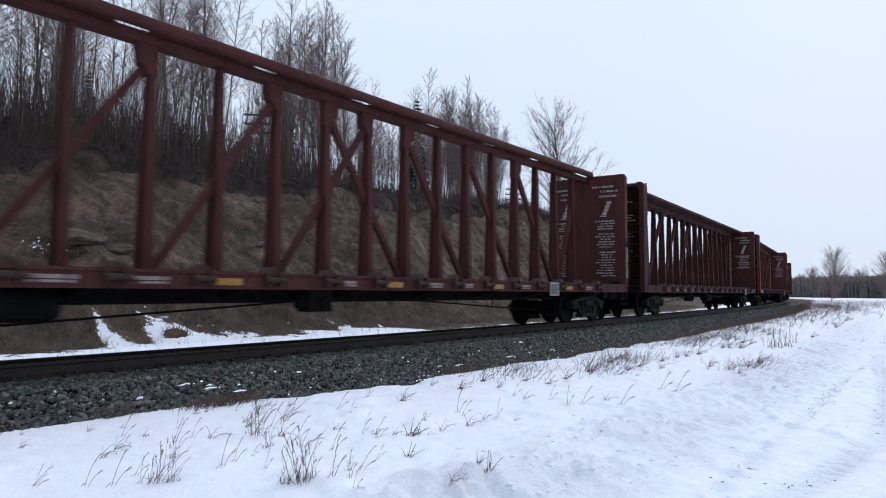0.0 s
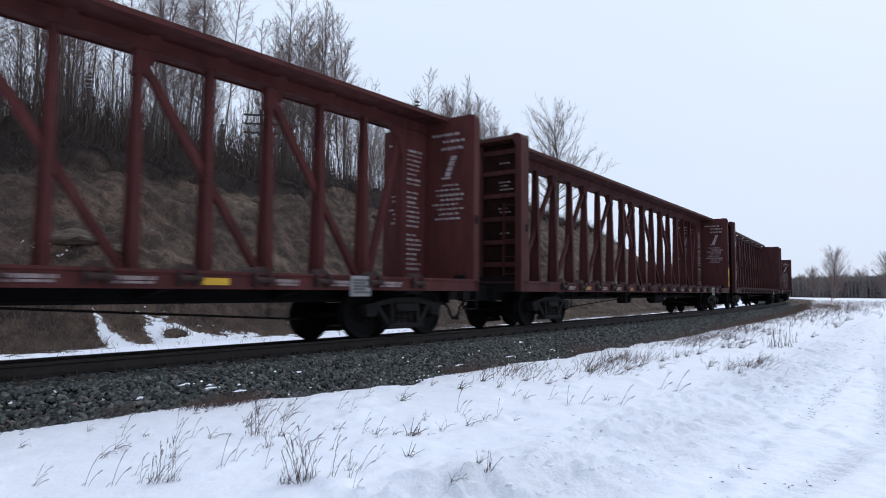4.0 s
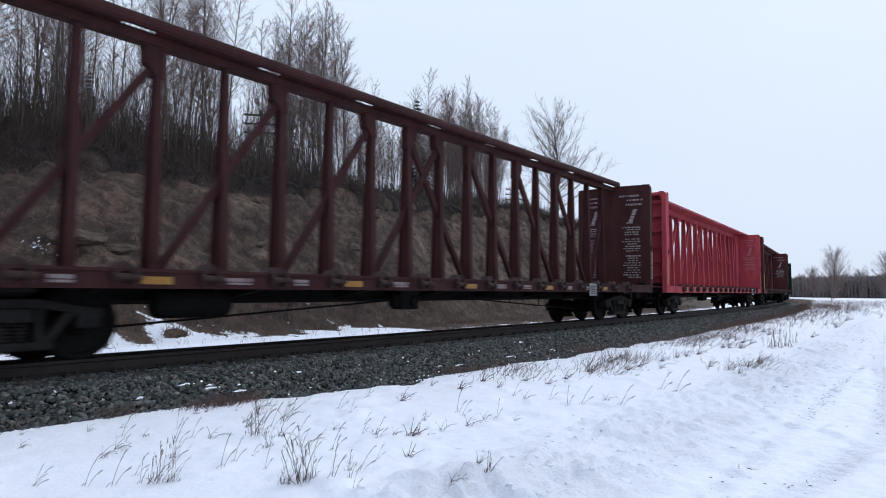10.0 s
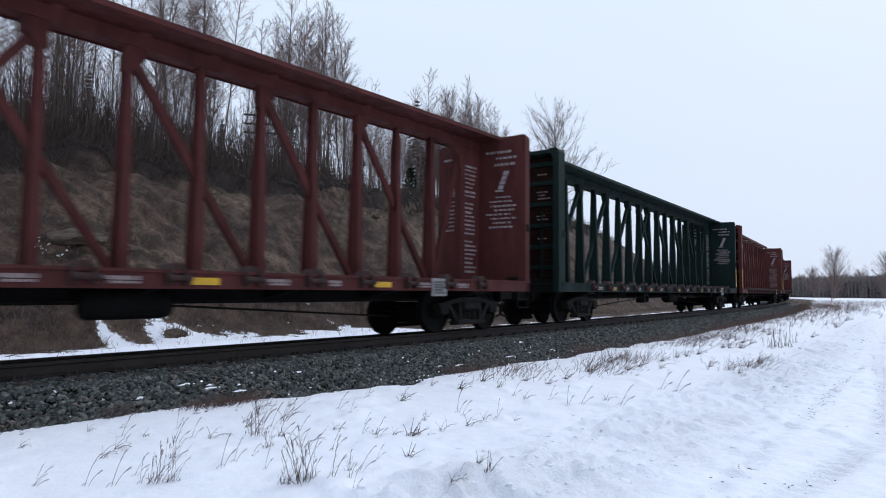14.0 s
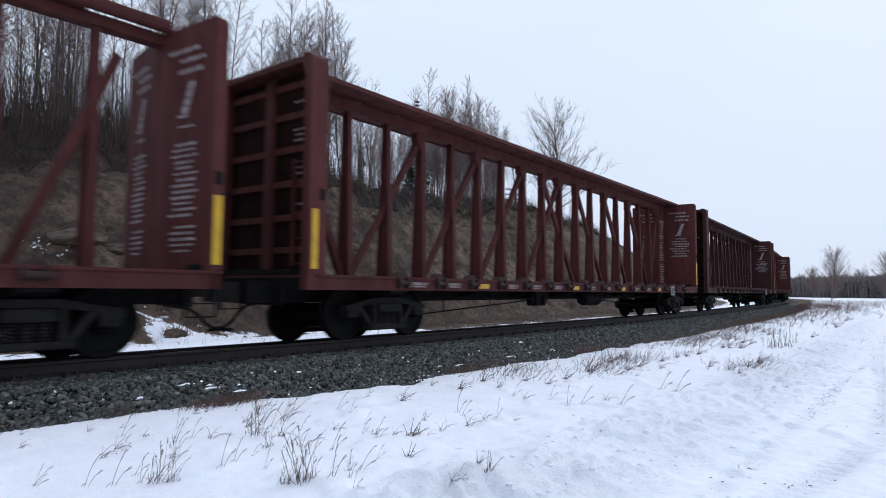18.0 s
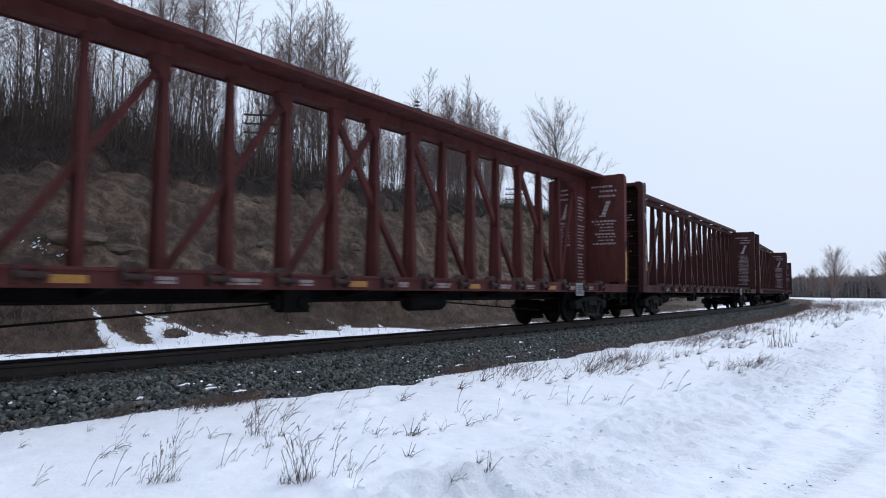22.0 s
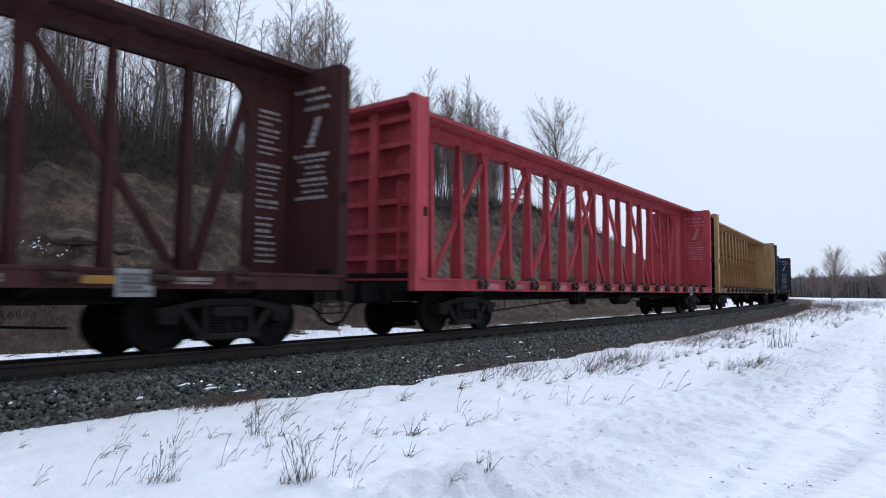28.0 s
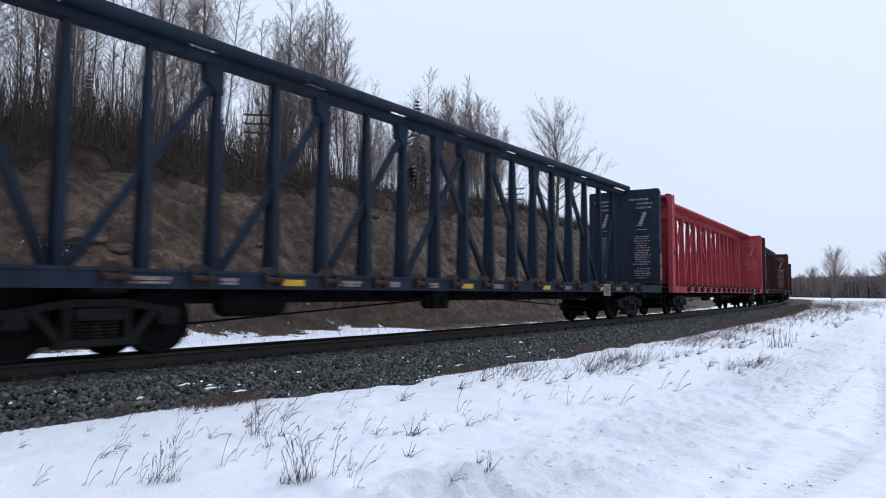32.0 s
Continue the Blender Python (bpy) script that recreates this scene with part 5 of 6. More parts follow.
def build_woods():
    rng = np.random.RandomState(77)
    group = "bare trees on the bank"
    kinds = []
    for i in range(6):
        pale = i in (1, 4)
        kinds.append(tagged(tree_thing("bare_tree", 300 + i, "slender leafless birch on the bank" if pale else "slender leafless aspen on the bank", BIRCH if pale else ASPEN, height=13.0, first=0.36 - 0.04 * (i % 3), branches=36 + 4 * (i % 3), reach=0.25, rise=0.60, twigs=6, girth=0.050 + 0.012 * (i % 3), fine=0.72, taper=0.45), group=group))
    placed = 0
    for tries in range(6000):
        if placed >= 226:
            break
        s, d = rng.uniform(-34, 75), -rng.uniform(21.8, 21.8 + 26 * rng.rand() + 3)
        x, y = on_track(s, d)
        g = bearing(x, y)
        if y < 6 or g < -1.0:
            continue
        # tree size steps with the bearing, to fit the skyline from the camera
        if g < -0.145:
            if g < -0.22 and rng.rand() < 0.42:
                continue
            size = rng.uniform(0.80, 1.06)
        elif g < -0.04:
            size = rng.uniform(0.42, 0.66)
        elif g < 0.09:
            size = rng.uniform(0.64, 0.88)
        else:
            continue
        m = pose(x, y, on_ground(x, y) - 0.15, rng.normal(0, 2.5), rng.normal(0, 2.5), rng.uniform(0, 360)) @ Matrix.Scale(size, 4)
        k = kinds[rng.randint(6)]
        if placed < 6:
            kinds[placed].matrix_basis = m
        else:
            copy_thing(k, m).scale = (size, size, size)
        placed += 1
    # smaller trees fill the wood towards its end, sized to fit the camera's view
    filled = 0
    while filled < 16:
        x, y = on_track(rng.uniform(8, 48), -rng.uniform(21.9, 36))
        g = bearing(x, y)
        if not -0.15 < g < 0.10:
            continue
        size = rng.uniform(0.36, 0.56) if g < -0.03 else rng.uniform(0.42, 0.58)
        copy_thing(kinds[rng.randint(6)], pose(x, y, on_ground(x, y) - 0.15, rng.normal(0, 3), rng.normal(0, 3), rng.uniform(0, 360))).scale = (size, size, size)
        filled += 1
    # a looser second stand where the bank falls away, placed to fit the camera's view
    broom = [tree_thing("bare_tree", 320 + i, "leafless aspen with a broom-shaped crown on the bank", ASPEN, height=13.0, first=0.34, branches=48, reach=0.30, rise=1.0, twigs=7, girth=0.055, fine=0.8, taper=0.5) for i in range(2)]
    stand = 0
    while stand < 24:
        y = rng.uniform(52, 84)
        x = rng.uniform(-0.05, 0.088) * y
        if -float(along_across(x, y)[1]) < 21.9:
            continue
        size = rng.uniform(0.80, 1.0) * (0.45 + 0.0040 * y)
        m = pose(x, y, on_ground(x, y) - 0.15, rng.normal(0, 3), rng.normal(0, 3), rng.uniform(0, 360))
        if stand < 2:
            broom[stand].matrix_basis = m @ Matrix.Scale(size, 4)
        else:
            copy_thing(broom[stand % 2], m).scale = (size, size, size)
        tagged(broom[stand % 2], group=group)
        stand += 1
    # one broad tree stands alone past the end of the wood, and others far across the field
    lone = tree_thing("broad_tree", 41, "broad leafless tree alone on the bank", ASPEN, twig=ASPEN, height=11.4, first=0.18, branches=46, reach=0.70, rise=0.55, twigs=8, girth=0.20, fine=1.5, taper=0.36)
    x, y = 12.1, 66.0
    lone.matrix_basis = pose(x, y, on_ground(x, y) - 0.2, 0, 0, 20)
    small = tree_thing("small_tree", 47, "small leafless tree near the bank edge", ASPEN, twig=ASPEN, height=7.6, first=0.25, branches=28, reach=0.32, rise=0.8, twigs=4, girth=0.08, fine=1.2)
    x, y = 8.2, 69.0
    small.matrix_basis = pose(x, y, on_ground(x, y) - 0.2)
    field = tree_thing("broad_tree", 43, "broad leafless tree across the snowy field", ASPEN, height=14.8, first=0.12, branches=90, reach=0.60, rise=0.70, twigs=8, girth=0.28, fine=1.6, taper=0.36)
    for gx, depth, size, turn in ((691, 205, 1.0, 0), (655, 220, 0.66, 90), (742, 260, 0.72, 200), (790, 205, 0.95, 130), (768, 270, 0.6, 40), (632, 250, 0.55, 310)):
        x, y = gx / 1100 * depth, depth
        m = pose(x, y, on_ground(x, y) - 0.2, 0, 0, turn)
        if turn == 0:
            field.matrix_basis = m
        else:
            copy_thing(field, m @ Matrix.Scale(size, 4)).scale = (size, size, size)
    first = spruce(5, 10.0)
    for i, (gx, depth, size, turn) in enumerate(((-49, 62, 1.0, 0), (-274, 46, 0.72, 50), (-290, 52, 0.85, 130), (-150, 60, 0.7, 210), (-62, 66, 0.75, 300), (-36, 58, 0.6, 20), (-330, 47, 0.55, 80), (-700, 38, 0.7, 170), (-640, 42, 0.8, 10), (-554, 35, 0.36, 30), (-470, 37, 0.42, 140), (-432, 38, 0.40, 260), (-400, 39, 0.46, 75), (-520, 38, 0.40, 200), (-350, 42, 0.44, 320), (-610, 34, 0.34, 110))):
        x, y = gx / 1100 * depth, depth
        m = pose(x, y, on_ground(x, y) - 0.2, 0, 0, turn)
        if i == 0:
            first.matrix_basis = m
            first.scale = (1.16, 1.16, 1.16)
        else:
            copy_thing(first, m).scale = (size, size, size)


build_woods()


def scatter(count, rng, s0, s1, f0, f1):
    s, d = rng.uniform(s0, s1, count), -rng.uniform(f0, f1, count)
    a = HEADING - s / RADIUS
    x, y = CENTRE[0] + (RADIUS + d) * np.cos(a), CENTRE[1] - (RADIUS + d) * np.sin(a)
    return x, y, ground_height(x, y)


def stems(count, rng, area, low, high, lean, r0, r1, skew=1.0):
    """Thin leaning stems in two pieces each."""
    x, y, z = scatter(count, rng, *area)
    h = low + (high - low) * rng.rand(count) ** skew
    p = np.stack([x, y, z - 0.05], axis=1)
    w = np.stack([rng.normal(0, lean, count), rng.normal(0, lean, count), np.ones(count)], axis=1)
    q = p + w * (h * 0.5)[:, None]
    e = q + (w + rng.normal(0, lean, (count, 3)) * np.array([1, 1, 0.3])) * (h * 0.5)[:, None]
    a, b, c = np.full((count, 1), r0), np.full((count, 1), (r0 + r1) / 2), np.full((count, 1), r1)
    return np.concatenate([np.hstack([p, q, a, b]), np.hstack([q, e, b, c])])


def build_brush():
    rng = np.random.RandomState(91)
    tall = np.concatenate([stems(2700, rng, (-34, 60, 21.5, 52), 2.5, 6.2, 0.06, 0.020, 0.006), stems(3000, rng, (-34, 12, 21.3, 32), 1.6, 5.0, 0.08, 0.018, 0.006), stems(520, rng, (-12, 9, 22.0, 34), 2.6, 6.4, 0.07, 0.016, 0.006)])
    keep = (tall[:, 0] / np.maximum(tall[:, 1], 1) < -0.13) | (tall[:, 5] - tall[:, 2] < 2.2)
    woods = new("thicket_stems", tubes("thicket_stems", tall[keep], ASPEN, 3))
    tagged(woods, "dense grey-brown saplings filling the wood", "undergrowth", kind="stuff")
    low = np.concatenate([stems(11500, rng, (-34, 0, 21.2, 46), 0.6, 5.4, 0.13, 0.015, 0.005, 1.5), stems(4000, rng, (0, 10, 21.2, 46), 0.5, 3.2, 0.17, 0.016, 0.005, 1.8), stems(4000, rng, (10, 75, 21.4, 46), 0.3, 1.5, 0.2, 0.014, 0.005, 1.8), stems(9000, rng, (-34, 14, 21.2, 40), 0.5, 3.4, 0.2, 0.018, 0.006, 1.5), stems(7000, rng, (-34, 2, 21.6, 28), 0.6, 3.4, 0.30, 0.014, 0.005, 2.0), stems(2800, rng, (4, 50, 21.8, 28), 0.3, 1.2, 0.30, 0.014, 0.006, 1.6), stems(4000, rng, (-30, 2, 20.9, 23.5), 0.3, 1.3, 0.5, 0.014, 0.006), stems(4200, rng, (2, 75, 21.2, 23.5), 0.2, 0.9, 0.5, 0.013, 0.006), stems(2600, rng, (-30, 2, 19.9, 21.2), 0.12, 0.7, 0.55, 0.011, 0.005, 1.6), stems(900, rng, (2, 40, 20.4, 21.2), 0.10, 0.4, 0.55, 0.010, 0.005, 1.6)])
    brush = new("brush", tubes("brush", low, BRUSH, 3))
    tagged(brush, "tangled dark leafless brush along the bank top", "undergrowth", kind="stuff")
    blades = np.concatenate([stems(16000, rng, (-26, 70, 12.5, 20.5), 0.05, 0.26, 0.8, 0.008, 0.003), stems(15000, rng, (-20, 10, 9.3, 13.0), 0.08, 0.36, 0.45, 0.007, 0.0025), stems(7000, rng, (10, 60, 8.0, 13.0), 0.08, 0.40, 0.45, 0.009, 0.003)])
    bs, bd = along_across(blades[:, 0], blades[:, 1])
    clear = (-bd > snow_edge(bs, bd) + 0.5 * (value_noise(bs, bd, 0.3, 58) - 0.4)) | ((-bd > 10.1) & (np.hypot((bs + 7.65) / 0.55, (bd + 10.35) / 0.40) < 1))
    few = stems(500, rng, (-18, 16, 7.6, 10.2), 0.06, 0.28, 0.35, 0.006, 0.0025)
    blades = np.concatenate([blades[clear], few])
    # low thorny scrub in dark patches on the face of the cut
    scrub = stems(16000, rng, (-26, 60, 12.0, 20.6), 0.10, 0.55, 0.7, 0.009, 0.004)
    bs, bd = along_across(scrub[:, 0], scrub[:, 1])
    thick = value_noise(bs, bd, 2.1, 39) * 0.6 + value_noise(bs, bd, 0.8, 40) * 0.5 > 0.62
    face = new("bank_scrub", tubes("bank_scrub", scrub[thick], BRUSH, 3))
    tagged(face, "low dark leafless scrub in patches on the bank", "undergrowth", kind="stuff")
    grass = new("bank_grass", tubes("bank_grass", blades, STRAW, 3))
    tagged(grass, "matted dead grass over the cut bank and its foot", "grass", kind="stuff")


build_brush()


BANK_SNOW = [(-10.1, 15.2, 0.45, 0.35, 34), (-0.1, 12.8, 0.2, 0.15, 10), (7.4, 9.9, 0.5, 0.25, 20)]


def build_sod_lip():
    """Dark roots and sod that hang over the top of the cut."""
    rng = np.random.RandomState(29)
    s = np.arange(-26, 62, 0.13)
    n = len(s)
    reach = 0.5 * (value_noise(s, s * 0, 2.4, 51) - 0.3) + 0.30 * (value_noise(s, s * 0, 0.6, 52) - 0.5)
    hang = 0.10 + (1.5 - 1.1 * smooth_step(0, 6, s)) * smooth_step(0.25, 0.8, value_noise(s, s * 0, 2.3, 53)) * value_noise(s, s * 0, 0.4, 54)
    rings = []
    for back, up in ((1.5, 0.0), (0.30, 0.12), (0.0, 0.06)):
        f = 20.7 - reach + back
        x, y = on_track(s, -f)
        rings.append(np.stack([x, y, ground_height(x, y) + up + 0.02 + rng.uniform(-0.06, 0.06, n)], axis=1))
    front = rings[-1].copy()
    front[:, 2] -= hang + rng.uniform(0, 0.2, n)
    inner = rings[1].copy()
    inner[:, 2] -= hang + 0.25
    rings += [front, inner]
    v = np.stack(rings, axis=1).reshape(-1, 3)
    faces = [(5 * i + k, 5 * i + k + 1, 5 * i + k + 6, 5 * i + k + 5) for i in range(n - 1) for k in range(4)]
    ob = new("sod_lip", mesh_of("sod_lip", v.tolist(), faces, CLAY))
    m = rng.randint(0, n, 5200)
    top = rings[2][m] + rng.normal(0, 0.10, (5200, 3))
    end = top + np.stack([rng.normal(0, 0.12, 5200), rng.normal(0, 0.12, 5200), -(0.06 + hang[m]) * rng.uniform(0.4, 1.5, 5200)], axis=1)
    roots = new("hanging_roots", tubes("hanging_roots", np.hstack([top, end, np.full((5200, 1), 0.010), np.full((5200, 1), 0.004)]), CLAY, 3))
    tagged(roots, "dark roots and dead grass hanging from the sod", "roots", kind="stuff")
    tagged(ob, "dark ragged sod overhanging the top of the bank", "earth", kind="stuff")


build_sod_lip()


def build_bank_snow():
    """Crusts of old snow left in hollows of the cut bank."""
    rng = np.random.RandomState(19)
    verts, faces = [], []
    for s0, f0, ws, wf, n in BANK_SNOW:
        for _ in range(n):
            s = rng.normal(s0, ws)
            f = f0 - 0.8 * (s - s0) + rng.normal(0, wf * 0.5)
            w, u = rng.uniform(0.02, 0.06), rng.uniform(0.008, 0.02)
            k = len(verts)
            for j in range(9):
                q, rr = 2 * math.pi * j / 9, rng.uniform(0.5, 1.2)
                x, y = on_track(s + w * rr * math.cos(q), -f + u * rr * math.sin(q))
                verts.append((x, y, on_ground(x, y) + 0.005))
            x, y = on_track(s, -f)
            verts.append((x, y, on_ground(x, y) + 0.02))
            faces += [(k + j, k + (j + 1) % 9, k + 9) for j in range(9)]
    crust = new("bank_snow", mesh_of("bank_snow", verts, faces, SNOW, smooth=True))
    tagged(crust, "thin crusts of old snow left on the cut bank", "snow", kind="stuff")


build_bank_snow()


def build_far_woods():
    rng = np.random.RandomState(13)
    n = 9500
    ang = np.concatenate([rng.uniform(radians(24), radians(42), 8000), rng.uniform(radians(-12), radians(130), 1500)])
    dist = rng.uniform(280, 400, n)
    x, y = dist * np.sin(ang), dist * np.cos(ang)
    z = ground_height(x, y) - 0.3
    h = (6.6 + 2.6 * rng.rand(n) ** 1.3) * (0.9 + 0.2 * value_noise(ang * 40, ang * 0, 1.0, 71))
    base = np.stack([x, y, z], axis=1)
    tip = base + np.stack([rng.normal(0, 0.4, n), rng.normal(0, 0.4, n), h], axis=1)
    segs = [np.hstack([base, tip, np.full((n, 1), 0.17), np.full((n, 1), 0.06)])]
    for k in range(9):
        f = rng.uniform(0.05, 1.0, (n, 1))
        o = base + (tip - base) * f
        e = o + np.stack([rng.normal(0, 1.1, n), rng.normal(0, 1.1, n), rng.uniform(0.2, 1.7, n)], axis=1)
        segs.append(np.hstack([o, e, np.full((n, 1), 0.13), np.full((n, 1), 0.06)]))
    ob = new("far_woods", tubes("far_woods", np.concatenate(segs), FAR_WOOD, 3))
    tagged(ob, "hazy grey-brown leafless woods beyond the snowy field", "woods", kind="stuff")


build_far_woods()


def weed(label, seed, stalks, base, lean, bend, heads, girth, wild=0.2):
    """Dry stalks of about one unit's length from one foot, with drooping seed heads and short blades at the base."""
    rng = np.random.RandomState(seed)
    plant = tagged(new("dry_weed"), label, "weed", "dry weeds in the snow")
    segs, seeds, blades = [], [], []
    for i in range(stalks):
        h = rng.uniform(0.5, 1.08) if i else 1.0
        p = np.array([rng.normal(0, 0.10), rng.normal(0, 0.10), -0.06])
        tip = np.array([rng.normal(lean, wild), rng.normal(0, wild), 0.0])
        w = unit(np.array([tip[0], tip[1], 1.0]))
        droop = bend * rng.uniform(0.3, 1.2)
        for k in range(6):
            w = unit(w + (tip / max(np.linalg.norm(tip), 0.1) - np.array([0, 0, 0.5])) * droop * 0.11 * k + rng.normal(0, 0.035, 3))
            q = p + w * h / 6
            segs.append((*p, *q, girth * (1 - 0.11 * k), girth * (1 - 0.11 * (k + 1))))
            if k >= 4 and rng.rand() < heads:
                for _ in range(6):
                    v = unit(w + rng.normal(0, 0.16, 3) + np.array([0.25, 0, -0.30]))
                    c = p + (q - p) * rng.rand()
                    seeds.append((*c, *(c + v * rng.uniform(0.04, 0.11)), girth * 0.9, girth * 0.35))
            elif k in (1, 2, 3) and rng.rand() < 0.07:
                v = unit(w + np.array([rng.normal(0.3, 0.6), rng.normal(0, 0.6), -0.1]))
                m = q + v * h * 0.14
                blades += [(*q, *m, girth * 0.8, girth * 0.6), (*m, *(m + unit(v + np.array([0, 0, -0.9])) * h * 0.10), girth * 0.6, girth * 0.3)]
            p = q
    for i in range(base):
        p = np.array([rng.normal(0, 0.13), rng.normal(0, 0.10), -0.05])
        w = unit(np.array([rng.normal(lean, 0.5), rng.normal(0, 0.5), 1.0]))
        h = rng.uniform(0.12, 0.38)
        q = p + w * h * 0.6
        blades += [(*p, *q, girth * 0.9, girth * 0.75), (*q, *(q + unit(w + np.array([0.4, 0, -0.5])) * h * 0.4), girth * 0.75, girth * 0.3)]
    tagged(part("stalk", tubes("stalk", segs, WEED, 3), plant), kind="stuff")
    if seeds:
        tagged(part("seed_head", tubes("seed_head", seeds, GRASS, 3), plant), kind="stuff")
    if blades:
        tagged(part("blade", tubes("blade", blades, WEED, 3), plant), kind="stuff")
    return plant


# places and heights of the weeds, by their kind
CLUMPS = [(-2.09, 4.64, 0.37), (-1.06, 4.67, 0.48), (-1.76, 5.98, 0.40), (-1.98, 4.66, 0.25), (-0.99, 4.67, 0.33), (-1.15, 4.65, 0.21)]
STALKS = [(-2.87, 4.49, 0.19), (-2.53, 4.53, 0.26), (-2.34, 4.54, 0.28), (-2.36, 5.65, 0.25), (-1.70, 4.93, 0.28), (-2.55, 6.11, 0.22), (0.20, 7.61, 0.31), (0.25, 7.45, 0.23), (0.06, 6.84, 0.12), (0.65, 7.32, 0.25), (1.66, 8.24, 0.30), (1.86, 8.34, 0.30),
          (2.31, 8.07, 0.33), (3.40, 9.73, 0.35), (3.51, 9.41, 0.42), (1.02, 8.88, 0.24), (-0.79, 6.34, 0.20), (1.51, 8.74, 0.24), (-2.30, 5.85, 0.21), (-2.29, 4.77, 0.19), (-1.38, 5.00, 0.18), (-0.67, 4.71, 0.23), (-0.79, 4.67, 0.33)]
DROOPS = [(-3.86, 5.81, 0.08), (-3.34, 5.98, 0.13), (-3.11, 6.15, 0.10), (-2.15, 5.87, 0.21), (-1.56, 6.07, 0.17), (-1.81, 7.45, 0.17), (-1.08, 6.38, 0.15), (-0.13, 6.38, 0.08), (0.84, 7.26, 0.12), (0.49, 7.31, 0.16), (-0.47, 6.21, 0.14), (1.15, 8.72, 0.20), (2.27, 8.72, 0.20), (-2.04, 6.51, 0.15)]
TUFTS = [(-2.61, 6.99, 0.09), (-0.66, 6.33, 0.12), (-0.51, 8.13, 0.22), (-0.15, 9.41, 0.14), (0.27, 9.16, 0.25), (0.66, 10.05, 0.27), (0.85, 9.37, 0.17), (1.34, 10.19, 0.23), (2.70, 11.54, 0.36), (3.41, 12.84, 0.35), (5.47, 12.80, 0.28), (5.66, 12.36, 0.24),
         (5.42, 11.44, 0.19), (6.19, 12.65, 0.32), (6.71, 13.27, 0.33), (5.38, 14.39, 0.29), (5.67, 14.54, 0.29), (6.11, 14.95, 0.30), (4.66, 13.33, 0.26), (3.88, 12.38, 0.25), (3.47, 11.75, 0.21), (2.08, 10.60, 0.21), (1.68, 9.95, 0.20)]
THICK = [(-0.30, 6.31, 0.21), (-0.24, 6.36, 0.15), (0.29, 4.89, 0.10), (0.37, 4.85, 0.17), (-0.28, 5.58, 0.16)]
REEDS = [(9.26, 17.39, 0.60), (9.27, 17.18, 0.62), (9.98, 18.21, 0.49), (9.70, 17.47, 0.54), (9.03, 17.17, 0.43), (10.78, 19.09, 0.38)]
FAR_TUFTS = [(17.69, 28.05, 0.51), (22.24, 34.41, 0.50), (12.58, 21.27, 0.27), (23.96, 40.27, 0.51), (22.66, 39.29, 0.43), (18.72, 30.55, 0.39), (15.61, 27.96, 0.35), (12.06, 23.51, 0.34), (10.99, 22.63, 0.29), (10.72, 22.94, 0.29), (32.21, 49.60, 0.81), (39.80, 60.01, 0.76), (8.82, 19.62, 0.25), (7.52, 18.21, 0.26), (6.55, 16.96, 0.24)]


